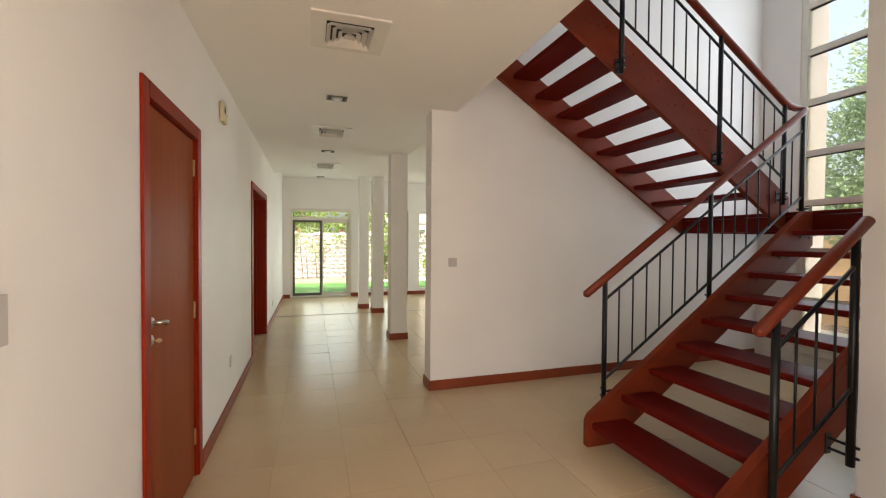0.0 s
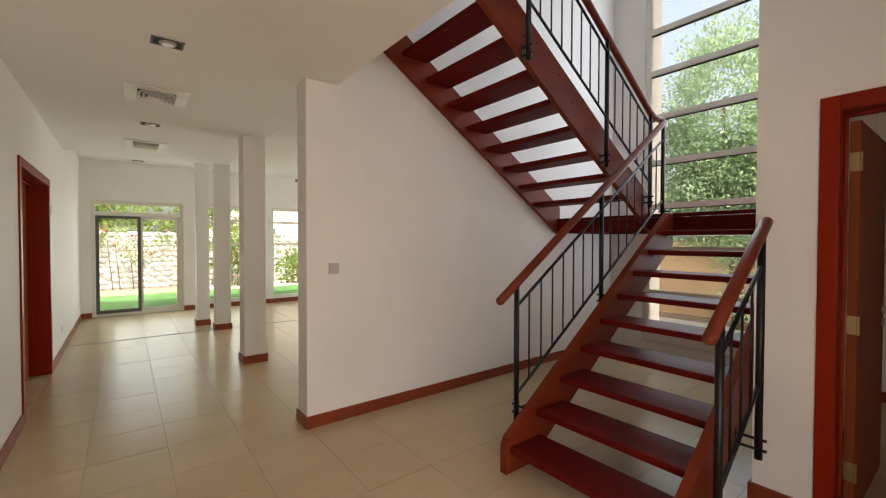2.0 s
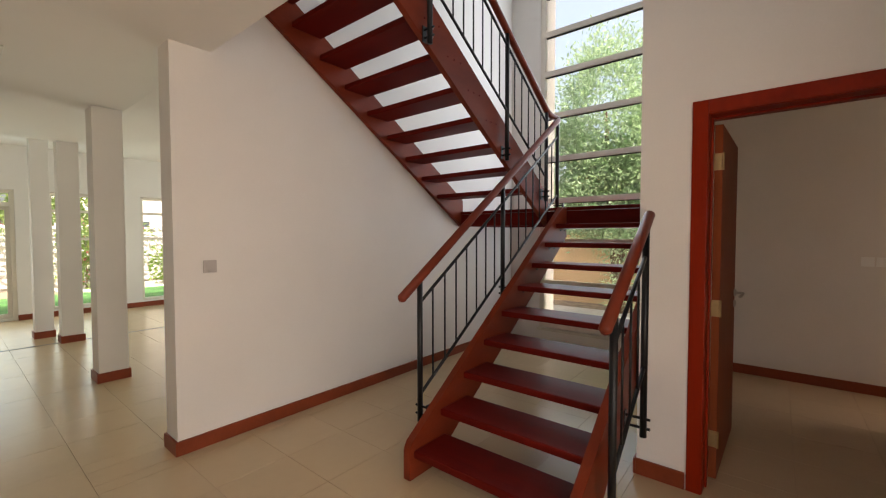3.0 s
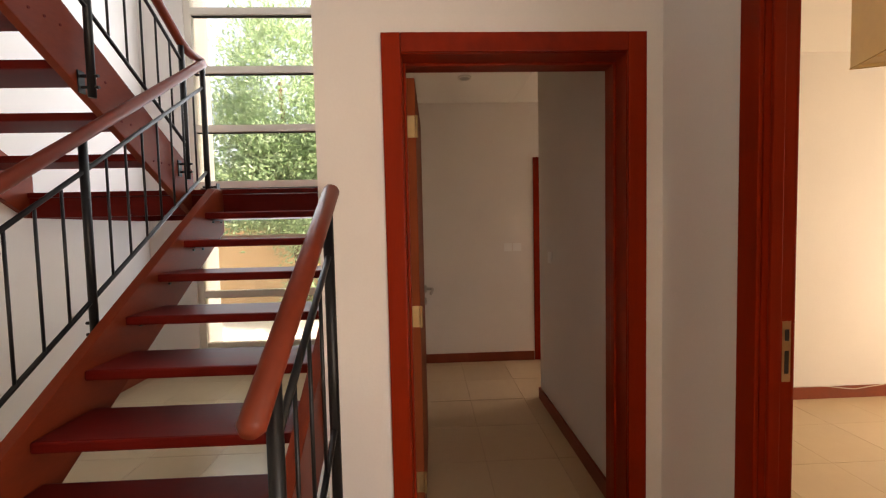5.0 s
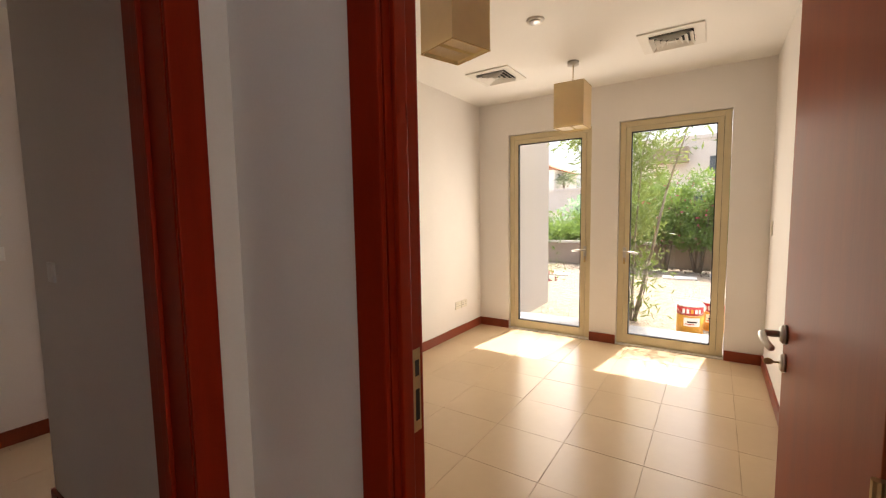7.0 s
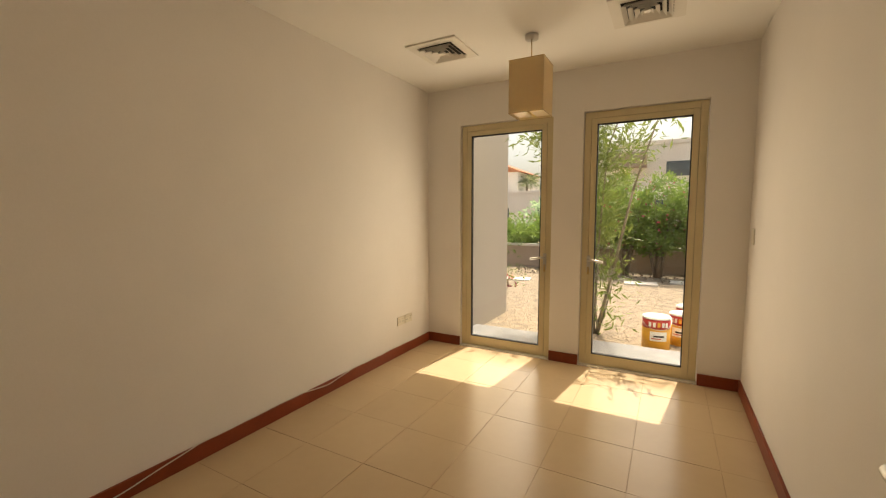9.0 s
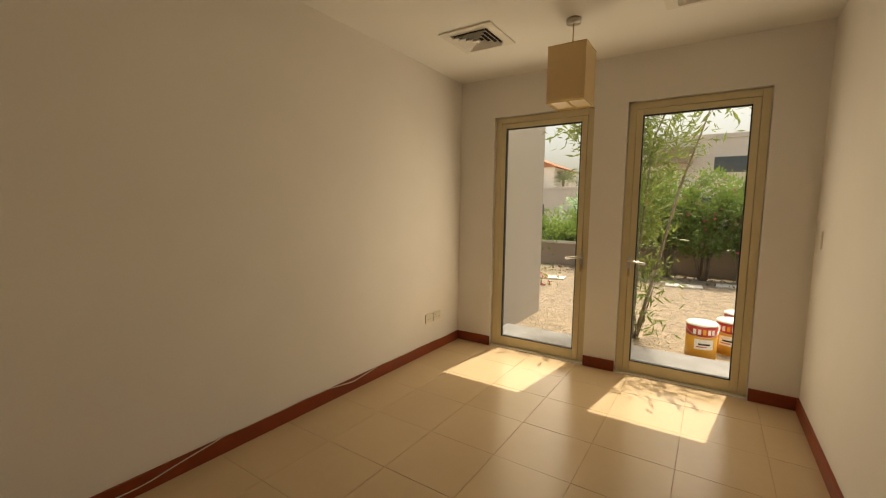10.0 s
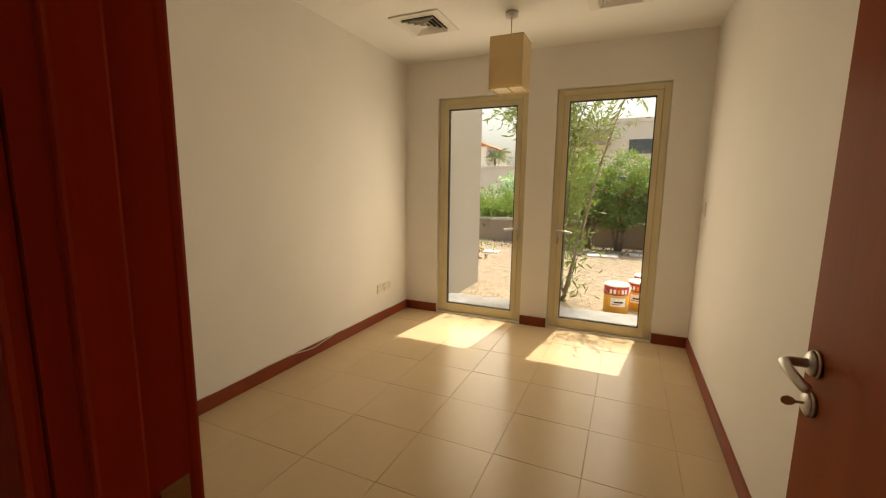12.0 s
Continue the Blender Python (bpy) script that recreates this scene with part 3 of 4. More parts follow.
def living_window(name, x0, x1):
    w = base(name, ((x0 + x1) / 2, YN + 0.1, 0.12), "beige aluminium living room window with two transom bars", "window", kind="structure")
    h = (x1 - x0) / 2
    for u0, u1 in ((-h, -h + 0.05), (h - 0.05, h)):
        part("frame", boxed(u0, u1, -0.05, 0.05, 0, 2.16, bevel=0.004), M_ALU, w)
    for v0, v1 in ((0, 0.05), (1.28, 1.33), (1.80, 1.85), (2.11, 2.16)):
        part("bar", boxed(-h + 0.05, h - 0.05, -0.05, 0.05, v0, v1, bevel=0.004), M_ALU, w)
    for v0, v1 in ((0.05, 1.28), (1.33, 1.80), (1.85, 2.11)):
        p = part("pane", boxed(-h + 0.04, h - 0.04, -0.003, 0.003, v0 - 0.01, v1 + 0.01), M_GLASS, w)
        p.visible_shadow = False


living_window("window_5", 1.605, 2.715)
living_window("window_6", 3.005, 4.115)

# ---- staircase ----
RISE, GO1, GO2 = 0.178, 0.2555, 0.258
stair = base("staircase", (2.09, 3.0, 0), "open-riser mahogany staircase in two flights with polished treads", "staircase")
SO = Vector((2.09, 3.0, 0))


def spart(name, bm, mat, label="", smooth=False, parent=None):
    bmesh.ops.translate(bm, vec=-SO, verts=bm.verts)
    return part(name, bm, mat, parent or stair, label, smooth)


S1, S2 = RISE / GO1, RISE / GO2


def top1(x):
    return 0.215 + (x - 2.09) * S1


for y0, y1 in ((3.965, 4.02), (2.945, 3.0)):
    out = [(2.09, 0), (2.315, 0), (4.43, top1(4.43) - 0.372), (4.43, 1.775), (4.33, top1(4.33)), (2.115, top1(2.115)), (2.09, top1(2.09) - 0.03)]
    spart("stringer", prism(bmesh.new(), out, "y", y0, y1, 0.004), M_STRING, "reddish mahogany string board")
for n in range(1, 10):
    x = 2.12 + GO1 * (n - 1)
    spart("tread", boxed(x, x + 0.30, 3.0, 3.965, n * RISE - 0.045, n * RISE, bevel=0.010), M_TREAD, "dark red polished tread")
    for yy in (3.962, 3.003):
        bm = bmesh.new()
        s = -1 if yy > 3.5 else 1
        box(bm, x + 0.06, x + 0.24, *sorted((yy, yy + s * 0.035)), n * RISE - 0.051, n * RISE - 0.046)
        for bx in (0.09, 0.2):
            tube(bm, (x + bx, yy + s * 0.002, n * RISE - 0.062), (x + bx, yy + s * 0.012, n * RISE - 0.062), 0.007, 8)
        spart("bracket", bm, M_BLACK)
# landing
spart("landing", boxed(4.42, 5.66, 2.96, 5.37, 1.745, 1.78, bevel=0.006), M_TREAD, "dark red polished landing boards")
spart("landing_fascia", boxed(4.435, 4.475, 2.96, 5.37, 1.60, 1.742, bevel=0.004), M_TREAD)
spart("landing_fascia", boxed(5.60, 5.64, 2.96, 5.37, 1.60, 1.742, bevel=0.004), M_TREAD)
for y in (3.0, 4.1, 5.33):
    spart("joist", boxed(4.477, 5.598, y - 0.02, y + 0.02, 1.60, 1.743), M_TREAD)


def top2(x):
    return 1.968 + (4.392 - x) * 0.637


for y0, y1 in ((4.19, 4.235), (5.325, 5.37)):
    out = [(4.47, 1.60), (4.47, top2(4.47)), (1.60, top2(1.60)), (1.60, top2(1.60) - 0.338), (4.42, top2(4.42) - 0.338), (4.43, 1.60)]
    ob = spart("stringer", prism(bmesh.new(), out, "y", y0, y1, 0.004), M_STRING, "reddish mahogany string board")
    if y0 < 5:
        for k in range(1, 10):
            xk = 4.238 - GO2 * (k - 1)
            for off in (0.05, 0.13, 0.205):
                zc = 1.78 + RISE * k - 0.035
                spart("plug", tube(bmesh.new(), (xk - off, y0 - 0.003, zc), (xk - off, y0 + 0.002, zc), 0.007, 8), M_TREAD)
for k in range(1, 11):
    x = 4.238 - GO2 * (k - 1)
    z = 1.78 + RISE * k
    spart("tread", boxed(x - 0.275 - (0.07 if k == 10 else 0), x, 4.235, 5.325, z - 0.045, z, bevel=0.010), M_TREAD, "dark red polished tread")


# railings
def railing(name, y, posts, rail, low, high, count, label, mount):
    """posts: (x, foot, mount side); rail: handrail points; low and high: bar heights as functions of x."""
    r = base(name, (posts[0][0], y, posts[0][1]), label, "railing", "stair railings")
    o = Vector((posts[0][0], y, posts[0][1]))

    def add(n, bm, mat, lab="", smooth=False):
        bmesh.ops.translate(bm, vec=-o, verts=bm.verts)
        return part(n, bm, mat, r, lab, smooth)
    for x, foot, head in posts:
        p = add("post", tube(bmesh.new(), (x, y, foot), (x, y, head), 0.019, 14), M_BLACK, "black steel post", True)
        bm = bmesh.new()
        for dz in (0.05, 0.105):
            tube(bm, (x, y - math.copysign(0.036, mount), foot + dz), (x, y + mount, foot + dz), 0.008, 10)
        box(bm, x - 0.02, x + 0.02, *sorted((y + mount - 0.006 * (1 if mount > 0 else -1), y + mount)), foot + 0.02, foot + 0.13)
        add("bracket", bm, M_BLACK, "black bolted bracket")
        for dz in (0.05, 0.105):
            bm = tube(bmesh.new(), (x + 0.016, y, foot + dz), (x + 0.024, y, foot + dz), 0.0085, 6)
            tube(bm, (x + 0.024, y, foot + dz), (x + 0.029, y, foot + dz), 0.0085, 10, 0.004)
            add("bolt", bm, M_CHROME, "bright domed steel bolt")
    for f in (low, high):
        add("bar", sweep(bmesh.new(), [(posts[0][0], y, f(posts[0][0])), (posts[-1][0], y, f(posts[-1][0]))], 0.011, 10), M_BLACK, "", True)
    for (xa, *_), (xb, *_), n in zip(posts, posts[1:], count):
        for i in range(1, n + 1):
            x = xa + (xb - xa) * i / (n + 1)
            add("baluster", tube(bmesh.new(), (x, y, low(x)), (x, y, high(x)), 0.0065, 8), M_BLACK, "", True)
    add("handrail", sweep(bmesh.new(), rail, 0.03, 16), M_RAIL, "round reddish mahogany handrail", True)
    return r


def hand1(x):
    return 1.084 + (x - 2.145) * 0.687


def hand2(x):
    return 2.765 + (4.30 - x) * 0.64


railing("stair_railing", 4.10, [(2.33, 0.25, hand1(2.33) - 0.02), (3.385, 0.94, hand1(3.385) - 0.02), (4.49, 1.70, hand1(4.49) - 0.02)],
        [(2.16, 4.10, hand1(2.16)), (3.3, 4.10, hand1(3.3)), (4.44, 4.10, hand1(4.44)), (4.505, 4.103, 2.70), (4.525, 4.118, 2.725), (4.50, 4.132, 2.735), (4.44, 4.136, 2.735), (4.36, 4.136, 2.745), (4.28, 4.136, hand2(4.28)), (3.0, 4.136, hand2(3.0)), (1.62, 4.136, hand2(1.62))],
        lambda x: 0.43 + (x - 2.33) * 0.69, lambda x: hand1(x) - 0.165, (7, 7), "black steel stair railing with round reddish wooden handrail", -0.075)
railing("stair_railing", 4.136, [(4.30, 1.84, hand2(4.30) - 0.02), (3.51, 2.15, hand2(3.51) - 0.02), (2.48, 2.80, hand2(2.48) - 0.02), (1.66, 3.32, hand2(1.66) - 0.02)],
        [(4.301, 4.136, hand2(4.301)), (4.299, 4.136, hand2(4.299))],
        lambda x: 2.08 + (4.30 - x) * 0.63, lambda x: hand2(x) - 0.125, (5, 7, 5), "black steel railing of the upper stair flight", 0.053)
railing("stair_railing", 2.843, [(2.275, 0.06, hand1(2.275) - 0.045), (2.84, 0.34, hand1(2.84) - 0.045)],
        [(2.172, 2.85, hand1(2.172) - 0.027), (2.6, 2.85, hand1(2.6) - 0.025), (2.945, 2.85, hand1(2.945) - 0.022)],
        lambda x: 0.36 + (x - 2.275) * 0.69, lambda x: hand1(x) - 0.185, (3,), "short black steel railing with round reddish wooden handrail", 0.101)

# ---- ceiling fixtures ----
def diffuser(x, y, side, core, label, group, blades=4, facing=0):
    """A square four-way ceiling diffuser: flat flange, dark sheet for the duct's shade, nested sloping blades."""
    v = base("ceiling_vent", (x, y, CEIL), label, "ceiling vent", group, turn=facing)
    h, c = side / 2, core / 2
    bm = bmesh.new()
    for x0, x1, y0, y1 in ((-h, h, -h, -c), (-h, h, c, h), (-h, -c, -c, c), (c, h, -c, c)):
        box(bm, x0, x1, y0, y1, -0.012, -0.0005)
    part("frame", bm, M_VENT, v)
    part("backing", boxed(-c, c, -c, c, -0.003, -0.001), M_DARK, v, "dark sheet for the shade inside the duct")
    for k in range(blades):
        outer = c * (1 - k / blades) - 0.004
        inner = outer - c / blades * 0.68
        bm = bmesh.new()
        t = 0.002
        ring = []
        for r, z in ((outer, -0.034), (inner, -0.006), (inner + t, -0.006), (outer + t, -0.034)):
            ring.append([bm.verts.new(p) for p in ((-r, -r, z), (r, -r, z), (r, r, z), (-r, r, z))])
        for i in range(4):
            a, b = ring[i], ring[(i + 1) % 4]
            for j in range(4):
                bm.faces.new((a[j], a[(j + 1) % 4], b[(j + 1) % 4], b[j]))
        part("blade", bm, M_VENT, v)
    part("blade", boxed(-0.018, 0.018, -0.018, 0.018, -0.03, -0.02), M_VENT, v)
    return v


for y in (4.13, 6.58, 8.91):
    diffuser(0.41, y, 0.455, 0.28, "square cream metal air diffuser flush in the hall ceiling", "hall diffusers")
diffuser(3.84, -1.64, 0.44, 0.30, "square cream metal air diffuser flush in the small room's ceiling", "study diffusers")
diffuser(2.34, -1.65, 0.44, 0.30, "square cream metal air diffuser flush in the small room's ceiling", "study diffusers")


def downlight(x, y, z=CEIL, sx=0.09, sy=0.062):
    d = base("downlight", (x, y, z), "square recessed metal downlight, switched off", "downlight", "hall downlights")
    bm = bmesh.new()
    for x0, x1, y0, y1 in ((-sx, sx, -sy, -sy + 0.012), (-sx, sx, sy - 0.012, sy), (-sx, -sx + 0.012, -sy + 0.012, sy - 0.012), (sx - 0.012, sx, -sy + 0.012, sy - 0.012)):
        box(bm, x0, x1, y0, y1, -0.007, -0.0005)
    part("frame", bm, M_DARKALU, d)
    part("housing", boxed(-sx + 0.012, sx - 0.012, -sy + 0.012, sy - 0.012, -0.003, -0.001), M_DARK, d)
    bm = bmesh.new()
    tube(bm, (0, 0, -0.004), (0, 0, -0.012), 0.052, 24, 0.046)
    part("ring", bm, M_CHROME, d, "bright metal lamp ring", True)
    part("lamp", tube(bmesh.new(), (0, 0, -0.012), (0, 0, -0.016), 0.030, 20, 0.02), M_WHITE, d, "", True)


downlight(0.405, 5.365)
downlight(0.41, 7.72)
downlight(0.40, 12.2, LIV)


def ceiling_disc(name, x, y, r, label, category):
    d = base(name, (x, y, CEIL), label, category)
    part("rim", tube(bmesh.new(), (0, 0, -0.0005), (0, 0, -0.014), r, 28, r * 0.93), M_VENT, d, "", True)
    part("lens", tube(bmesh.new(), (0, 0, -0.014), (0, 0, -0.02), r * 0.72, 24, r * 0.6), M_CHROME, d, "dull grey centre", True)


ceiling_disc("smoke_detector", 3.10, -0.74, 0.062, "round cream ceiling detector with a grey centre", "detector")
ceiling_disc("ceiling_light", 5.03, 2.13, 0.06, "round recessed ceiling light in the side room, switched off", "ceiling light")


def pendant(x, y, z0, z1, label, h=0.13, turn=0):
    p = base("pendant_lamp", (x, y, CEIL), label, "pendant lamp", "pendant lamps", turn=turn)
    part("canopy", tube(bmesh.new(), (0, 0, -0.001), (0, 0, -0.032), 0.05, 28, 0.048), M_CHROME, p, "round brushed metal ceiling canopy", True)
    part("cord", tube(bmesh.new(), (0, 0, -0.03), (0, 0, z1 - CEIL - 0.03), 0.004, 8), M_BRASS, p, "thin grey cord", True)
    lo, hi = z0 - CEIL, z1 - CEIL
    for x0, x1, y0, y1 in ((-h, h, h - 0.003, h), (-h, h, -h, -h + 0.003), (-h, -h + 0.003, -h + 0.003, h - 0.003), (h - 0.003, h, -h + 0.003, h - 0.003)):
        part("shade", boxed(x0, x1, y0, y1, lo, hi), M_SHADE, p, "tan textured paper shade panel")
    for sx in (-1, 1):
        part("shade", boxed(*sorted((sx * (h - 0.004), sx * 0.012)), -h + 0.004, h - 0.004, lo + 0.012, lo + 0.015), M_SHADE, p, "tan paper flap closing the shade")
    for z in (lo, hi):
        bm = bmesh.new()
        for a, b in (((-h, -h), (h, -h)), ((h, -h), (h, h)), ((h, h), (-h, h)), ((-h, h), (-h, -h))):
            tube(bm, (*a, z), (*b, z), 0.0028, 6)
        part("wire_frame", bm, M_BRASS, p, "thin wire frame")
    part("cross_wire", tube(bmesh.new(), (-h, 0, hi - 0.02), (h, 0, hi - 0.02), 0.0025, 6), M_BRASS, p)
    part("socket", tube(bmesh.new(), (0, 0, hi - 0.11), (0, 0, hi - 0.015), 0.018, 14), M_PLASTIC, p, "", True)


pendant(3.115, -1.70, 2.195, 2.575, "box-shaped tan paper pendant lamp hanging near the garden doors")
pendant(2.857, 0.727, 2.06, 2.43, "small box-shaped tan paper pendant lamp hanging near the room's door", 0.093, -18)


# ---- switches and sockets ----
def plate(name, place, normal, w, h, label, category, rockers=1, sockets=False, mat=M_PLASTIC):
    turn = {"+x": 90, "-x": -90, "-y": 0, "+y": 180}[normal]
    p = base(name, place, label, category, turn=turn)
    part("plate", boxed(-w / 2, w / 2, -0.009, -0.0005, -h / 2, h / 2, bevel=0.002), mat, p)
    for i in range(rockers):
        u = -w / 2 + w * (i + 0.5) / rockers
        if sockets:
            for dx, dz in ((0, 0.016), (-0.011, -0.008), (0.011, -0.008)):
                part("pin_hole", boxed(u + dx - 0.003, u + dx + 0.003, -0.0095, -0.009, dz - 0.004, dz + 0.004), M_DARK, p)
            part("rocker", boxed(u + 0.022, u + 0.032, -0.012, -0.009, 0.01, 0.028, bevel=0.001), mat, p)
        else:
            part("rocker", boxed(u - w / rockers * 0.33, u + w / rockers * 0.33, -0.0125, -0.009, -h * 0.33, h * 0.33, bevel=0.0015), mat, p)
    return p


plate("light_switch", (1.535, 5.387, 1.275), "-y", 0.088, 0.088, "square pale grey light switch on the white stair wall", "light switch", mat=M_PLATE)
plate("light_switch", (-0.5, 2.662, 1.30), "+x", 0.088, 0.12, "pale grey light switch on the hall wall", "light switch", mat=M_PLATE)
plate("light_switch", (-0.5, 8.72, 1.86), "+x", 0.1, 0.12, "small ivory control plate beside the double door", "control plate")
plate("power_socket", (-0.5, 5.52, 0.41), "+x", 0.09, 0.09, "ivory power socket low on the hall wall", "power socket", sockets=True)
plate("power_socket", (-0.5, 9.6, 0.32), "+x", 0.12, 0.09, "ivory power socket low on the hall wall", "power socket", sockets=True)
plate("power_socket", (4.55, -2.03, 0.355), "-x", 0.125, 0.088, "ivory twin power socket low on the cream wall", "power socket", 2, True)
plate("power_socket", (4.55, -2.165, 0.355), "-x", 0.125, 0.088, "ivory twin socket plate low on the cream wall", "power socket", 2, True)
plate("light_switch", (1.6, -2.40, 1.28), "+x", 0.085, 0.12, "small ivory switch beside the garden door", "light switch")
plate("light_switch", (XE, 1.62, 1.24), "-x", 0.088, 0.088, "ivory switch plate on the side room's wall", "light switch", mat=M_PLATE_W)
plate("light_switch", (XE, 1.52, 1.24), "-x", 0.088, 0.088, "ivory switch plate on the side room's wall", "light switch", mat=M_PLATE_W)
plate("light_switch", (4.45, SY, 1.22), "+y", 0.088, 0.088, "pale switch plate on the side room's wall", "light switch", mat=M_PLATE_W)

c = base("door_chime", (-0.5, 5.16, 2.50), "cream plastic door chime box high on the hall wall", "door chime", turn=90)
part("body", boxed(-0.065, 0.065, -0.035, -0.001, -0.085, 0.072, bevel=0.006), M_GOLD, c)
part("grille", boxed(-0.058, -0.022, -0.038, -0.034, -0.018, 0.03, bevel=0.001), M_DARK, c, "dark speaker slot")
part("cover", boxed(-0.02, 0.058, -0.042, -0.034, -0.02, 0.032, bevel=0.004), M_PLASTIC, c, "pale front cover")

s = base("ceiling_spotlight", (3.45, 12.0, LIV), "small dark spotlight on the living room ceiling", "spotlight")
part("stem", tube(bmesh.new(), (0, 0, 0), (0, 0, -0.12), 0.01, 10), M_DARKALU, s)
part("head", tube(bmesh.new(), (-0.06, -0.02, -0.14), (0.06, 0.02, -0.12), 0.035, 14, 0.028), M_DARKALU, s)

# loose cable: it rides on the skirting's top edge and slips down over its face in two places
def cable_drop(y):
    near_door = max(0.0, 1 - abs(y + 0.98) / 0.30)
    by_camera = min(1.0, max(0.0, (y - 0.02) / 0.55))
    return 0.030 * near_door ** 1.5 + 0.058 * by_camera * by_camera * (3 - 2 * by_camera) - 0.02 * max(0.0, y - 0.8)


pts = []
y = 1.28
while y > -2.56:
    d = cable_drop(y)
    wave = 0.0018 * math.sin(y * 9.0) + 0.0012 * math.sin(y * 23.0)
    out = 0.0205 if d > 0.004 else 0.012
    pts.append((4.55 - out, y, 0.1035 + wave - d))
    y -= 0.04
solid("cable", sweep(bmesh.new(), pts, 0.0034, 8), M_CABLE, "thin white cable lying loosely along the brown skirting", "cable", smooth=True)
solid("threshold", boxed(-0.484, XE, 9.975, 10.0, -0.003, 0.0035, bevel=0.001), M_STONE, "worn stone joint strip across the tiled floor", "threshold", "structure")

# ---- outdoors ----
solid("ground", boxed(-400, 400, -400, 400, -0.45, -0.13), M_GRAVEL, "sandy gravel ground of the garden", "ground", "structure")
solid("lawn", boxed(-6, 9, 13.6, 17.2, -0.13, -0.09, bevel=0.01), M_LAWN, "bright green lawn behind the house", "lawn", "structure")
solid("pavement", boxed(-6, 12, YN + 0.25, 13.58, -0.13, -0.06, bevel=0.008), M_PAVE, "pale paved strip along the house", "pavement", "structure")
solid("pavement", boxed(2.4, 12, 17.22, 19.2, -0.13, -0.10, bevel=0.008), M_PAVE, "pale sunlit paving beyond the lawn", "pavement", "structure")
solid("pavement", boxed(6.05, 9.0, 1.0, 7.6, -0.13, -0.07, bevel=0.008), M_PAVE, "pale paving beside the house", "pavement", "structure")
for x0, x1, lab in ((3.0, 4.40, "grey stone step outside the garden door"), (1.5, 2.98, "grey stone step outside the garden door")):
    solid("garden_step", boxed(x0, x1, -3.62, YS - 0.152, -0.129, -0.035, bevel=0.008), M_STONE, lab, "step", "structure")
solid("wing_wall", boxed(4.42, 4.74, -4.85, YS - 0.152, -0.13, 5.2, bevel=0.004), M_WING_SHADED, "beige rendered wing wall of the house", "wall", "structure")
gw = base("garden_wall", (5, -10.8, -0.13), "low brown rendered garden wall with a paler coping", "garden wall")
part("wall", boxed(-17, 17, -0.12, 0.12, 0, 0.62, bevel=0.006), M_LOWWALL, gw)
part("coping", boxed(-17, 17, -0.16, 0.16, 0.62, 0.69, bevel=0.008), M_PAVE, gw, "pale coping")
bw = base("boundary_wall", (10.2, 4.5, -0.13), "ochre rendered boundary wall beside the house", "boundary wall")
part("wall", boxed(-0.12, 0.12, -9, 9, 0, 1.72, bevel=0.006), M_OCHRE, bw)
part("coping", boxed(-0.16, 0.16, -9, 9, 1.72, 1.79, bevel=0.008), M_OCHRE, bw)

for x, y, a in ((5.35, -8.1, 8), (4.0, -8.4, -6), (2.66, -8.75, 5), (1.75, -9.3, 3), (6.6, -7.9, 10)):
    st = boxed(-0.34, 0.34, -0.2, 0.2, 0, 0.035, bevel=0.006)
    ob = solid("stepping_stone", st, M_PAVE, "pale rectangular stepping stone set in the gravel", "stepping stone", group="stepping stones")
    ob.matrix_world = pose(x, y, -0.13, 0, 0, a)

# rubble wall behind the lawn
rw = base("rubble_wall", (1.5, 19.6, -0.13), "pale rubble stone garden wall behind the lawn", "rubble wall")
part("core", boxed(-9, 11, 0, 0.3, 0, 1.9), M_RENDER, rw)
rng = random.Random(11)
stones = []
for k in range(5):
    bm = bmesh.new()
    bmesh.ops.create_icosphere(bm, subdivisions=1, radius=0.5)
    for v in bm.verts:
        v.co *= 1 + rng.uniform(-0.18, 0.18)
    stones.append(finish(bm, "stone", material("rubble_%s" % "abcde"[k], (0.56 + 0.02 * k, 0.55 + 0.02 * k, 0.53 + 0.02 * k), 0.95, vary=0.1, scale=4, fine=40, bump=0.4, per_object=0.6), False))
z = 0.1
while z < 1.95:
    x = -3.2 + rng.uniform(0, 0.2)
    while x < 4.8:
        w, h = rng.uniform(0.2, 0.42), rng.uniform(0.16, 0.24)
        ob = new("stone", stones[rng.randrange(5)])
        ob.parent = rw
        ob.matrix_basis = Matrix.LocRotScale((x + w / 2, -0.02, z + rng.uniform(-0.03, 0.03)), Euler((rng.uniform(-0.2, 0.2), rng.uniform(-0.3, 0.3), rng.uniform(-0.2, 0.2))), (w, 0.12, h))
        x += w * 0.94
    z += 0.175


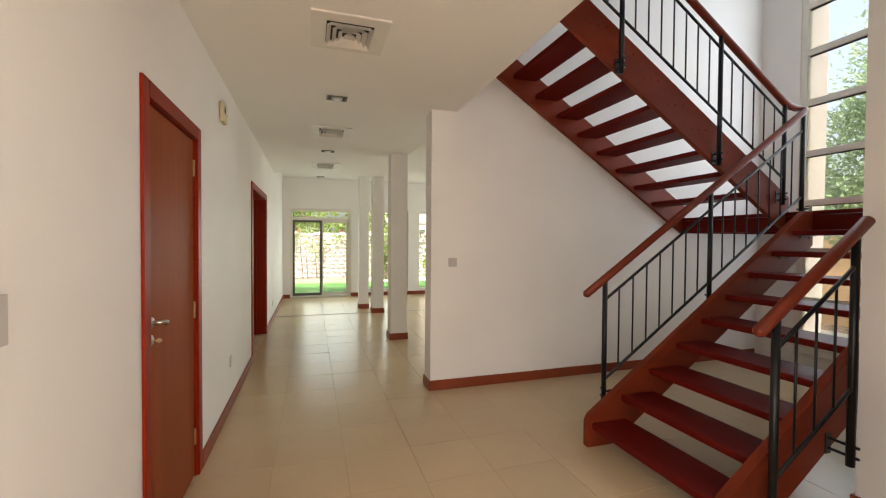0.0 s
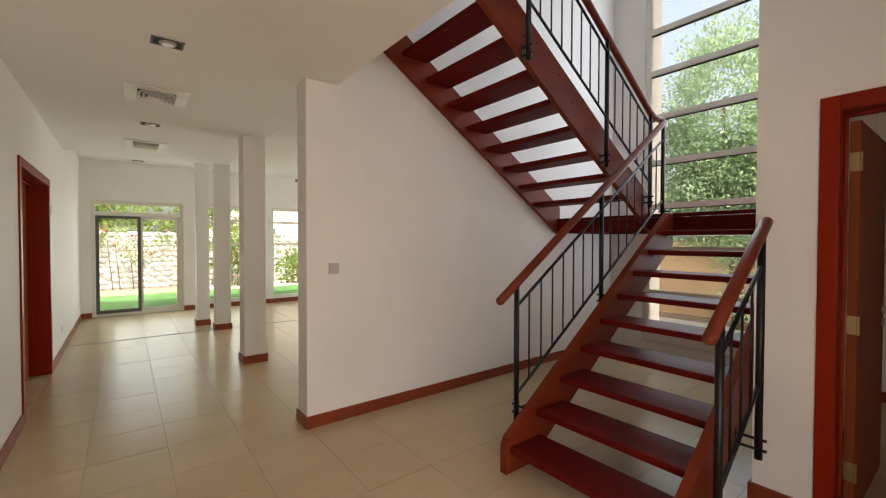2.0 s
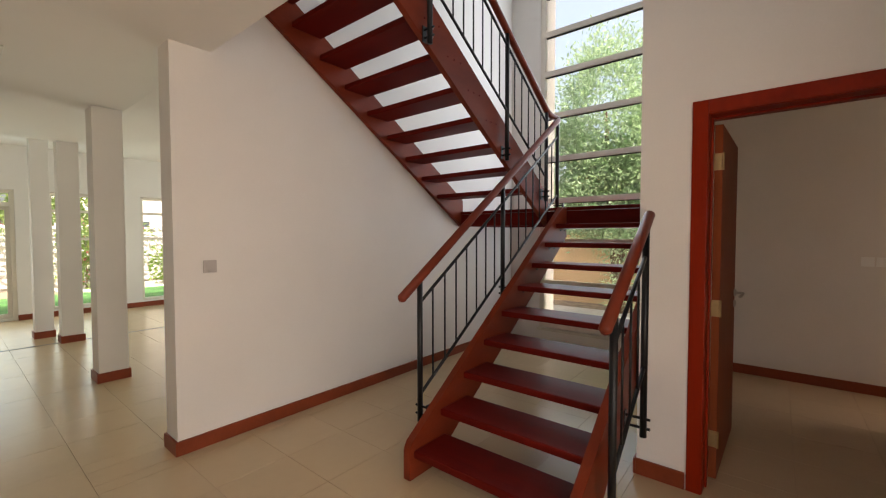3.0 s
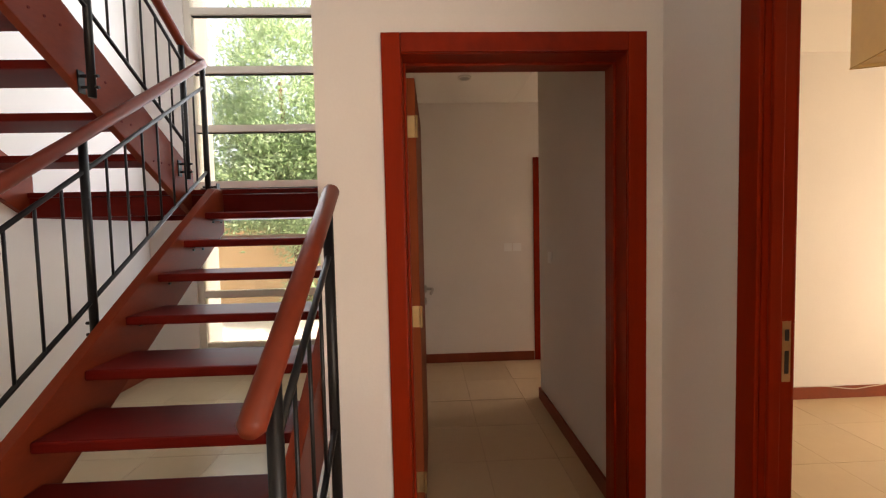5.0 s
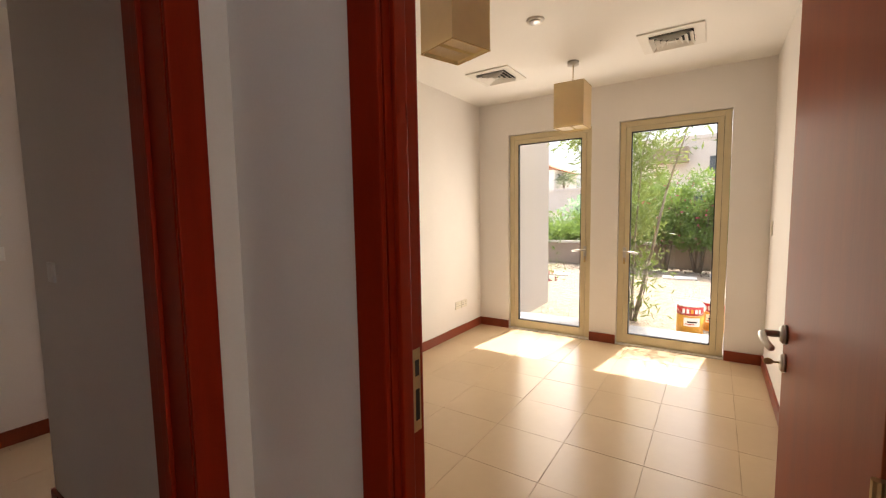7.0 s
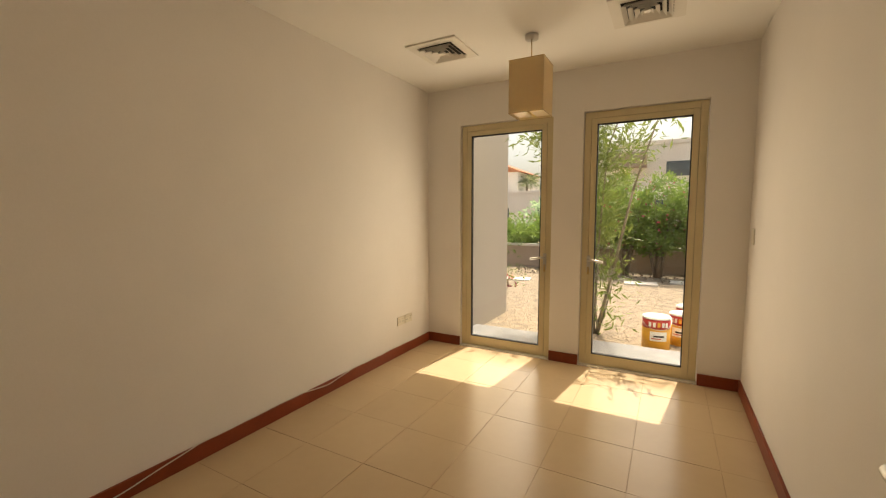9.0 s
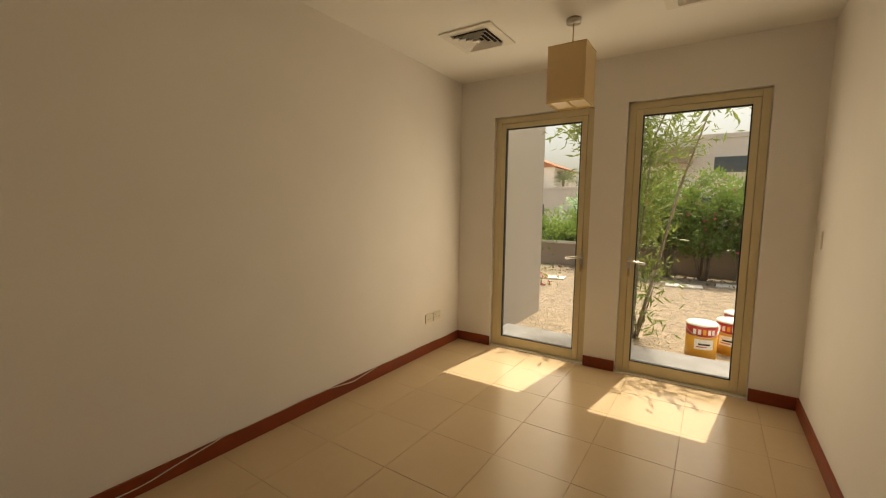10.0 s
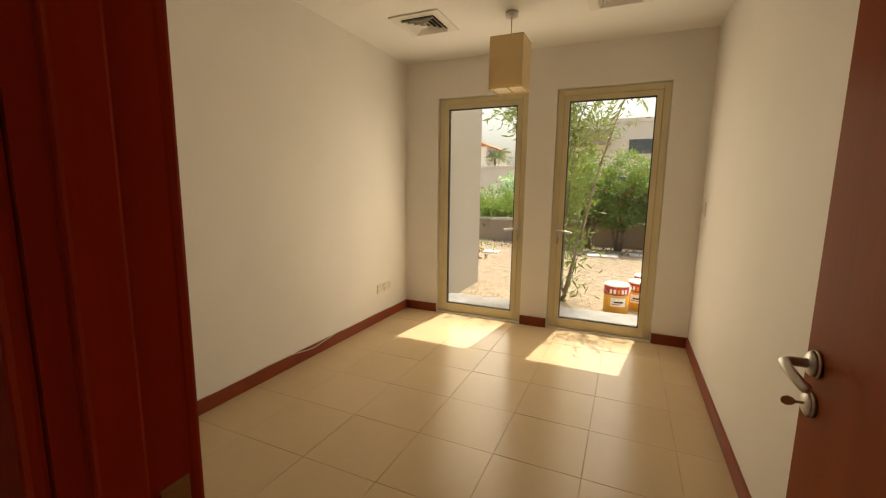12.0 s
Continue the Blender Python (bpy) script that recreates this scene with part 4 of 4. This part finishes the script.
# foliage
def leaves(bm_name, spots, size, aspect, mat, seed, droop=0.0, parent=None, label=""):
    """Many small folded leaves: spots is an array of places with outward directions."""
    r = np.random.RandomState(seed)
    p, out = spots
    n = len(p)
    d = out + r.normal(0, 0.65, (n, 3))
    d[:, 2] -= droop
    d /= np.linalg.norm(d, axis=1, keepdims=True) + 1e-9
    side = np.cross(d, r.normal(0, 1, (n, 3)))
    side /= np.linalg.norm(side, axis=1, keepdims=True) + 1e-9
    nor = np.cross(d, side)
    ln = size * r.uniform(0.6, 1.3, (n, 1))
    wd = ln * aspect
    a = p
    b = p + d * ln * 0.45 + side * wd * 0.5 + nor * wd * 0.12
    c = p + d * ln - nor * wd * 0.2
    e = p + d * ln * 0.45 - side * wd * 0.5 + nor * wd * 0.12
    verts = np.stack([a, b, c, e], 1).reshape(-1, 3)
    i = np.arange(n) * 4
    faces = np.concatenate([np.stack([i, i + 1, i + 2], 1), np.stack([i, i + 2, i + 3], 1)])
    me = bpy.data.meshes.new(bm_name)
    me.from_pydata(verts.tolist(), [], faces.tolist())
    me.materials.append(mat)
    ob = new(bm_name, me)
    if parent:
        ob.parent = parent
    return tagged(ob, label)


def clumps(blobs, per, seed, shell=0.55, clump=0.28):
    """Leaf places gathered into sprays that fill a set of (x, y, z, rx, ry, rz) blobs unevenly."""
    r = np.random.RandomState(seed)
    P, O = [], []
    for x, y, z, rx, ry, rz in blobs:
        n = max(4, int(per * rx * ry * rz) // 24)
        d = r.normal(0, 1, (n, 3))
        d /= np.linalg.norm(d, axis=1, keepdims=True)
        rad = r.uniform(shell, 1.08, (n, 1)) ** 0.8
        c = np.array([x, y, z]) + d * rad * np.array([rx, ry, rz])
        for k in range(n):
            m = r.randint(14, 38)
            off = r.normal(0, clump * 0.5, (m, 3)) * np.array([1, 1, 0.8])
            P.append(c[k] + off)
            O.append(np.tile(d[k] * 0.7 + np.array([0, 0, 0.25]), (m, 1)) + off * 1.5)
    return np.concatenate(P), np.concatenate(O)


def tree(name, place, stems, blobs, per, size, aspect, mat, seed, label, category, flowers=0, clump=0.28, droop=0.0, group="", bark=M_BARK):
    t = base(name, place, label, category, group)
    for st in stems:
        bm = bmesh.new()
        for (a, ra), (b, rb) in zip(st, st[1:]):
            tube(bm, a, b, ra, 9, rb)
        part("trunk", bm, bark, t, "grey-brown bark", True)
    leaves("crown", clumps(blobs, per, seed, clump=clump), size, aspect, mat, seed, droop, t)
    if flowers:
        r = np.random.RandomState(seed + 7)
        p, o = clumps(blobs, per, seed + 3, shell=0.85, clump=0.12)
        pick = r.choice(len(p), flowers, replace=False)
        leaves("blossom", (p[pick], o[pick]), 0.07, 0.8, M_FLOWER, seed + 1, 0, t, "pink blossoms")
    return t


# tree outside the tall stair window
tree("tree", (8.9, 4.7, -0.13),
     [[((0, 0, 0), 0.13), ((0.05, 0.1, 1.0), 0.10), ((0.0, 0.2, 2.2), 0.07), ((-0.1, 0.3, 4.2), 0.03)], [((0.05, 0.1, 1.0), 0.08), ((0.3, -0.6, 2.4), 0.05), ((0.4, -1.2, 3.6), 0.02)], [((0.0, 0.2, 1.6), 0.07), ((0.1, 0.9, 2.8), 0.04), ((0.0, 1.3, 3.8), 0.02)]],
     [(0, 0.3, 3.9, 0.9, 0.95, 1.75), (0.1, -0.9, 2.9, 1.0, 1.0, 1.5), (0.0, 1.0, 2.9, 0.8, 0.75, 1.2), (-0.2, 0.1, 2.3, 1.0, 1.3, 0.9), (0.1, -2.2, 3.2, 0.9, 0.9, 1.9), (0.2, -0.2, 1.55, 0.5, 0.8, 0.5)],
     9000, 0.088, 0.42, M_LEAF_A, 3, "leafy green broadleaf tree beside the house wall", "tree")
tree("shrub", (7.7, 3.6, -0.13), [[((0, 0, 0), 0.02), ((0.1, 0, 0.6), 0.012)], [((0, 0, 0), 0.02), ((-0.05, 0.2, 0.7), 0.01)]],
     [(0, 0, 0.55, 0.35, 0.45, 0.4), (0.05, -0.35, 0.9, 0.4, 0.45, 0.4), (0.1, 0.05, 1.2, 0.25, 0.3, 0.3), (0, 0.72, 0.5, 0.3, 0.32, 0.3), (0.05, 0.8, 0.95, 0.3, 0.28, 0.3), (0.0, 0.75, 1.4, 0.26, 0.3, 0.28), (0.1, 0.5, 1.72, 0.25, 0.3, 0.22)], 8000, 0.09, 0.2, M_LEAF_A, 5, "feathery light green shrub by the paving", "shrub", clump=0.2)

# oleander outside the garden door
ole = [[((0, 0, 0), 0.024), ((-0.2, 0.12, 0.9), 0.021), ((-0.40, 0.28, 1.85), 0.014), ((-0.66, 0.5, 2.7), 0.006)],
       [((0.03, 0.02, 0), 0.018), ((0.0, 0.05, 1.2), 0.014), ((-0.1, 0.2, 2.4), 0.009), ((-0.45, 0.55, 3.2), 0.004)],
       [((0.05, -0.03, 0), 0.016), ((0.12, 0.05, 1.3), 0.012), ((0.4, 0.15, 2.8), 0.005)],
       [((-0.03, 0.03, 0), 0.014), ((0.04, 0.1, 0.6), 0.01), ((0.1, 0.12, 1.5), 0.004)],
       [((-0.02, -0.03, 0), 0.012), ((-0.12, 0.0, 0.4), 0.008), ((-0.2, 0.05, 0.75), 0.003)]]
tree("oleander", (2.95, -4.25, -0.13), ole,
     [(0.0, 0.05, 0.3, 0.17, 0.15, 0.22), (-0.03, 0.05, 0.75, 0.18, 0.16, 0.26), (-0.06, 0.08, 1.2, 0.2, 0.18, 0.28), (0.0, 0.1, 1.65, 0.24, 0.2, 0.28), (0.02, 0.12, 2.1, 0.3, 0.24, 0.3), (-0.25, 0.22, 2.35, 0.26, 0.2, 0.22), (-0.74, 0.46, 2.66, 0.2, 0.15, 0.12), (0.3, 0.12, 2.5, 0.34, 0.26, 0.34), (0.6, 0.15, 2.7, 0.28, 0.22, 0.24), (0.1, 0.1, 2.78, 0.3, 0.24, 0.22), (-0.3, 0.5, 3.05, 0.26, 0.13, 0.16), (-0.62, 0.55, 3.15, 0.22, 0.13, 0.14)],
     29000, 0.125, 0.19, M_LEAF_B, 8, "slender oleander with narrow leaves outside the garden door", "oleander", clump=0.24, bark=M_BARK_PALE)


def shrub_tree(x, y, h, seed, spread=0.8, mat=M_LEAF_C, flowers=130):
    """Several bent stems that rise bare from one foot, fork, and carry uneven rounded clumps of small leaves."""
    r = random.Random(seed)
    stems, blobs = [], []
    for i in range(6):
        a = i * 1.05 + r.uniform(-0.4, 0.4)
        s = r.uniform(0.25, 0.75) * spread
        cx, cy = math.cos(a), math.sin(a)
        knee = (s * 0.3 * cx + r.uniform(-0.06, 0.06), s * 0.3 * cy, h * 0.3)
        top = (s * cx, s * cy, h * r.uniform(0.66, 0.88))
        stems.append([((0.05 * cx, 0.05 * cy, 0), 0.042), (knee, 0.030), (((knee[0] + top[0]) / 2 + r.uniform(-0.08, 0.08), (knee[1] + top[1]) / 2, h * 0.52), 0.02), (top, 0.008)])
        for f in (0.0, 0.5, 1.0):
            px, py = knee[0] + (top[0] - knee[0]) * f, knee[1] + (top[1] - knee[1]) * f
            pz = h * 0.40 + (top[2] - h * 0.36) * f
            q = r.uniform(0.22, 0.36) * (1.15 - 0.35 * f)
            blobs.append((px + r.uniform(-0.22, 0.22), py + r.uniform(-0.15, 0.15), pz + r.uniform(-0.08, 0.16), q, q * 0.9, q * 0.72))
    tree("flowering_shrub", (x, y, -0.13), stems, blobs, 21000, 0.085, 0.5, mat, seed, "multi-stemmed green shrub with pink blossoms before the low wall", "shrub", flowers, clump=0.17, group="garden shrubs")


for k, (x, y, h) in enumerate(((3.9, -10.2, 2.4), (3.1, -10.1, 2.3), (2.35, -10.0, 2.35), (1.6, -10.15, 2.5), (0.85, -10.1, 2.4), (0.1, -10.2, 2.5), (-0.7, -10.2, 2.4))):
    shrub_tree(x, y, h, 21 + k)


def hedge(name, place, blobs, per, size, mat, seed, label, flowers=0):
    h = base(name, place, label, "hedge")
    for i, (x, y, z, *_) in enumerate(blobs[::2]):
        part("stem", tube(bmesh.new(), (x * 0.9, y * 0.6, 0), (x, y, z), 0.022, 7, 0.008), M_BARK, h)
    leaves("foliage", clumps(blobs, per, seed, shell=0.7, clump=0.3), size, 0.45, mat, seed, 0, h)
    if flowers:
        r = np.random.RandomState(seed)
        p, o = clumps(blobs, per, seed + 3, shell=0.9, clump=0.15)
        pick = r.choice(len(p), flowers, replace=False)
        leaves("blossom", (p[pick], o[pick]), 0.09, 0.8, M_FLOWER, seed + 1, 0, h, "pink blossoms")


rb = random.Random(5)
hedge("hedge", (6.0, -11.4, -0.13), [(rb.uniform(-1.6, 1.6), rb.uniform(-0.3, 0.3), rb.uniform(0.65, 1.15), 0.6, 0.5, 0.42) for _ in range(14)], 4200, 0.13, M_LEAF_C, 31, "bright green bushy hedge behind the low wall", 30)
hedge("hedge", (1.8, -12.0, -0.13), [(rb.uniform(-2.4, 2.4), rb.uniform(-0.3, 0.3), rb.uniform(0.7, 2.2), 0.6, 0.4, 0.5) for _ in range(22)], 2600, 0.13, M_LEAF_C, 32, "tall green hedge with red blossoms behind the low wall", 160)
hedge("hedge", (5.5, -13.2, -0.13), [(rb.uniform(-1.6, 0.7), rb.uniform(-0.6, 0.6), rb.uniform(1.1, 1.8), 0.7, 0.6, 0.6) for _ in range(9)], 1200, 0.17, M_LEAF_A, 33, "dark green clipped trees behind the hedge", 20)
hedge("hedge", (0.5, 20.5, -0.13), [(rb.uniform(-4.5, 3.5), rb.uniform(-0.3, 0.5), rb.uniform(1.9, 3.0), 0.9, 0.6, 0.7) for _ in range(16)], 900, 0.2, M_LEAF_C, 34, "light green bushes on top of the rubble wall", 40)
hedge("hedge", (3.2, 18.4, -0.13), [(rb.uniform(-0.5, 0.4), rb.uniform(-0.3, 0.3), rb.uniform(0.5, 2.2), 0.5, 0.4, 0.5) for _ in range(8)], 2000, 0.15, M_LEAF_C, 35, "yellow-green bush with pink blossoms beyond the lawn", 160)
hedge("hedge", (5.6, 18.2, -0.13), [(rb.uniform(-0.5, 0.5), rb.uniform(-0.3, 0.3), rb.uniform(0.4, 1.3), 0.5, 0.4, 0.4) for _ in range(6)], 2000, 0.15, M_LEAF_C, 36, "yellow-green bush beside the pale wall")
hedge("hedge", (1.2, 19.25, -0.13), [(rb.uniform(-3.2, 3.4), rb.uniform(-0.1, 0.15), rb.uniform(1.25, 2.2), 0.5, 0.25, 0.35) for _ in range(13)], 2600, 0.13, M_LEAF_C, 38, "flowering climber spilling over the rubble wall", 160)
hedge("low_bush", (5.2, -7.1, -0.13), [(0, 0, 0.16, 0.16, 0.16, 0.14)], 20000, 0.06, M_LEAF_C, 37, "small red-flowering plant growing in the gravel", 30)


# neighbouring houses
def house(name, place, w, dpt, h, label, windows, roof=False, mat=M_RENDER, turn=0):
    hs = base(name, place, label, "house", turn=turn)
    part("wall", boxed(-w / 2, w / 2, -dpt, 0, 0, h, bevel=0.02), mat, hs)
    part("parapet", boxed(-w / 2 - 0.06, w / 2 + 0.06, -dpt - 0.06, 0.06, h, h + 0.25, bevel=0.02), mat, hs)
    for x, z, ww, hh in windows:
        wd = part("window", boxed(x - ww / 2 - 0.08, x + ww / 2 + 0.08, 0.0, 0.05, z - 0.08, z + hh + 0.08, bevel=0.01), M_ALU, hs)
        ob = part("pane", boxed(x - ww / 2, x + ww / 2, 0.05, 0.06, z, z + hh), M_FARGLASS, wd)
    if roof:
        bm = bmesh.new()
        prism(bm, [(-w / 2 - 0.5, h + 0.2), (w / 2 + 0.5, h + 0.2), (0, h + 0.2 + w * 0.22)], "y", -dpt - 0.4, 0.4, 0.02)
        part("roof", bm, M_ROOF, hs, "clay tile roof")
    return hs


terrace_house = house("house", (1.2, -26, -0.13), 12, 9, 5.6, "beige two-storey neighbouring house with a parapet", [(-3.6, 3.3, 1.3, 1.3), (0.35, 3.75, 1.7, 0.85), (-2.2, 0.4, 1.4, 2.0), (1.6, 0.4, 1.4, 2.0)])
part("balcony", boxed(2.2, 4.4, 0.0, 0.9, 4.3, 5.15, bevel=0.02), M_LOWWALL, terrace_house, "brown rendered balcony")
house("house", (14.5, -33, -0.13), 10, 8, 3.3, "pale neighbouring house with a low flat front", [(-3.2, 0.9, 1.2, 1.2), (0.5, 0.9, 1.2, 1.2)])
house("house", (20.5, -40, -0.13), 9, 8, 5.7, "neighbouring house with a clay tile roof", [(-2, 1, 1.2, 1.3)], True)
house("house", (8.5, 27, -0.13), 10, 8, 5.5, "pale neighbouring house beyond the garden", [(-2, 1, 1.2, 1.3), (2, 1, 1.2, 1.3)], turn=180)


def palm(x, y, h, seed):
    r = np.random.RandomState(seed)
    p = base("palm", (x, y, -0.13), "date palm with arching grey-green fronds behind the houses", "palm tree")
    bm = bmesh.new()
    for k in range(8):
        tube(bm, (0.02 * k, 0, h * k / 8), (0.02 * (k + 1), 0, h * (k + 1) / 8), 0.2 - 0.008 * k, 10, 0.17 - 0.008 * k)
    part("trunk", bm, M_BARK, p)
    P, O = [], []
    for f in range(30):
        a, e = r.uniform(0, 6.3), r.uniform(-0.2, 1.3)
        for s in np.linspace(0.15, 1, 26):
            c = np.array([math.cos(a) * s * 2.2 * math.cos(e), math.sin(a) * s * 2.2 * math.cos(e), h + s * 2.2 * math.sin(e) - 1.1 * s * s])
            for sg in (-1, 1):
                P.append(c)
                O.append(np.array([-math.sin(a) * sg * 1.5 + math.cos(a), math.cos(a) * sg * 1.5 + math.sin(a), 0.3]) * 2)
    leaves("crown", (np.array(P), np.array(O)), 0.5, 0.08, M_PALM, seed, 0, p)


palm(15.5, -42.0, 4.9, 41)


# ---- paint tins ----
def tin(x, y, r, h, turn, label, z=-0.13):
    t = base("paint_tin", (x, y, z), label, "paint tin", "paint tins", turn=turn)
    bm = bmesh.new()
    tube(bm, (0, 0, 0), (0, 0, 0.012), r * 1.02, 32)
    tube(bm, (0, 0, 0.012), (0, 0, h * 0.66), r, 32)
    part("body", bm, M_POT_Y, t, "yellow printed tin", True)
    part("band", tube(bmesh.new(), (0, 0, h * 0.66), (0, 0, h * 0.94), r * 1.002, 32), M_POT_R, t, "red printed band", True)
    bm = bmesh.new()
    tube(bm, (0, 0, h * 0.94), (0, 0, h * 0.98), r * 1.03, 32)
    tube(bm, (0, 0, h * 0.965), (0, 0, h), r * 1.0, 32, r * 0.985)
    part("lid", bm, M_WHITE, t, "white metal lid", True)

    def strip(name, a0, a1, z0, z1, mat, lift):
        bm = bmesh.new()
        n = 10
        rows = []
        for k in range(n + 1):
            a = radians(a0 + (a1 - a0) * k / n)
            rows.append([bm.verts.new((math.cos(a) * (r + q), math.sin(a) * (r + q), zz)) for q, zz in ((lift, z0), (lift, z1), (lift + 0.002, z1), (lift + 0.002, z0))])
        for u, v in zip(rows, rows[1:]):
            for j in range(4):
                bm.faces.new((u[j], u[(j + 1) % 4], v[(j + 1) % 4], v[j]))
        bm.faces.new(rows[0])
        bm.faces.new(rows[-1])
        part(name, bm, mat, t)
    strip("label", 55, 125, h * 0.30, h * 0.58, M_WHITE, 0.001)
    strip("print_bar", 70, 112, h * 0.42, h * 0.47, M_DARK, 0.0035)
    strip("print_bar", 62, 100, h * 0.36, h * 0.385, M_POT_R, 0.0035)
    for a in (48, 66, 84, 102, 118):
        strip("print_bar", a, a + 11, h * 0.72, h * 0.86, M_WHITE if a != 84 else M_POT_Y, 0.001)
    bm = bmesh.new()
    sweep(bm, [(math.cos(radians(k)) * (r + 0.008), math.sin(radians(k)) * (r + 0.008), h * 0.9 - 0.10 * math.sin(radians(k))) for k in range(0, 181, 15)], 0.0025, 6)
    part("handle", bm, M_CHROME, t, "thin wire handle")


tin(2.245, -3.98, 0.15, 0.385, 12, "yellow and red paint tin with a white lid on the gravel")
tin(1.96, -4.28, 0.15, 0.385, -14, "yellow and red paint tin with a white lid on the gravel")
tin(1.88, -4.75, 0.15, 0.385, 30, "yellow and red paint tin with a white lid on the gravel")

# loose gravel
rs = np.random.RandomState(9)
N = 32000
px, py = rs.uniform(0.2, 6.4, N), -3.3 - 6.9 * rs.uniform(0, 1, N) ** 1.5
sz = rs.uniform(0.004, 0.011, N)
octa = np.array([(1, 0, 0), (0, 1, 0), (-1, 0, 0), (0, -1, 0), (0, 0, 0.7), (0, 0, -0.4)])
tri = np.array([(0, 1, 4), (1, 2, 4), (2, 3, 4), (3, 0, 4), (1, 0, 5), (2, 1, 5), (3, 2, 5), (0, 3, 5)])
ang = rs.uniform(0, 6.3, N)
co, si = np.cos(ang), np.sin(ang)
o = octa[None] * sz[:, None, None] * rs.uniform(0.7, 1.5, (N, 1, 3))
verts = np.stack([o[..., 0] * co[:, None] - o[..., 1] * si[:, None] + px[:, None], o[..., 0] * si[:, None] + o[..., 1] * co[:, None] + py[:, None], o[..., 2] - 0.127], -1).reshape(-1, 3)
faces = (tri[None] + (np.arange(N) * 6)[:, None, None]).reshape(-1, 3)
me = bpy.data.meshes.new("gravel")
me.from_pydata(verts.tolist(), [], faces.tolist())
me.materials.append(M_PEBBLE)
tagged(new("gravel", me), "loose sandy pebbles strewn over the garden ground", "gravel", kind="stuff")
# dry leaves and litter under the shrubs
r = np.random.RandomState(12)
p = np.stack([r.uniform(-1, 6, 900), r.uniform(-10.5, -9.0, 900), np.full(900, -0.115)], 1)
lit = leaves("leaf_litter", (p, np.tile([0.0, 0.0, 0.05], (900, 1))), 0.08, 0.4, M_BARK, 13)
tagged(lit, "dry brown leaves lying below the shrubs", "leaf litter", kind="stuff")


# ---- floor tiles ----
def tile_mesh(name, w, d):
    g, c = 0.0011, 0.0009
    bm = bmesh.new()
    lo = [bm.verts.new((x, y, -0.012)) for x, y in ((g, g), (w - g, g), (w - g, d - g), (g, d - g))]
    mid = [bm.verts.new((x, y, -c)) for x, y in ((g, g), (w - g, g), (w - g, d - g), (g, d - g))]
    hi = [bm.verts.new((x, y, 0)) for x, y in ((g + c, g + c), (w - g - c, g + c), (w - g - c, d - g - c), (g + c, d - g - c))]
    bm.faces.new(hi)
    for a, b in ((lo, mid), (mid, hi)):
        for i in range(4):
            bm.faces.new((a[i], a[(i + 1) % 4], b[(i + 1) % 4], b[i]))
    return bm


def tiling(regions, ox, oy, pitch, near):
    """Tiles over the union of some rectangles; those within the near rectangle are pieces of their own, the rest one mesh."""
    whole = finish(tile_mesh("tile", pitch, pitch), "tile", M_TILE)
    rest = bmesh.new()
    lay = random.Random(6)
    x0, x1 = min(r[0] for r in regions), max(r[1] for r in regions)
    y0, y1 = min(r[2] for r in regions), max(r[3] for r in regions)

    def inside(x, y):
        return any(a - 1e-6 <= x <= b + 1e-6 and c - 1e-6 <= y <= d + 1e-6 for a, b, c, d in regions)
    for i in range(math.floor((x0 - ox) / pitch), math.ceil((x1 - ox) / pitch)):
        for j in range(math.floor((y0 - oy) / pitch), math.ceil((y1 - oy) / pitch)):
            a, b, c, d = ox + i * pitch, ox + (i + 1) * pitch, oy + j * pitch, oy + (j + 1) * pitch
            full = all(inside(a + (b - a) * u, c + (d - c) * v) for u in (0, 0.33, 0.66, 1) for v in (0, 0.33, 0.66, 1))
            cells = [(a, b, c, d)] if full else [(max(a, r[0]), min(b, r[1]), max(c, r[2]), min(d, r[3])) for r in regions]
            for p, q, s, t in cells:
                if q - p < 0.012 or t - s < 0.012:
                    continue
                if near[0] <= (p + q) / 2 <= near[1] and near[2] <= (s + t) / 2 <= near[3]:
                    me = whole if full else finish(tile_mesh("tile", q - p, t - s), "tile", M_TILE)
                    ob = new("tile", me)
                    ob.parent = FLOOR
                    ob.location = (p, s, 0)
                    ob.rotation_euler = (lay.uniform(-0.0016, 0.0016), lay.uniform(-0.0016, 0.0016), 0)
                else:
                    one = tile_mesh("tile", q - p, t - s)
                    bmesh.ops.translate(one, vec=(p, s, 0), verts=one.verts)
                    tmp = bpy.data.meshes.new("tmp")
                    one.to_mesh(tmp)
                    one.free()
                    rest.from_mesh(tmp)
                    bpy.data.meshes.remove(tmp)
    if len(rest.verts):
        ob = new("far_tiles", finish(rest, "far_tiles", M_TILE_S))
        ob.parent = FLOOR
        tagged(ob, kind="stuff")
    else:
        rest.free()


tiling([(-0.5, 1.4, -1.4, 1.50), (-0.5, 3.06, 1.50, 2.93), (-0.5, XE, 2.93, 5.387), (-0.5, 1.31, 5.387, 5.59), (-0.5, XE, 5.59, YN)], 0.405, 0.233, 0.458, (-0.6, 4.2, 1.9, 9.6))
tiling([(1.6, 4.55, YS, 1.404), (1.75, 2.583, 1.404, 1.50)], 2.305, -1.735, 0.4565, (0, 6, -3, 2))
tiling([(3.26, XE, SY, 2.73), (4.75, XE, 0, SY), (3.06, 3.26, 1.63, 2.6)], 3.4, 1.7, 0.4565, (0, 6, -3, 3))
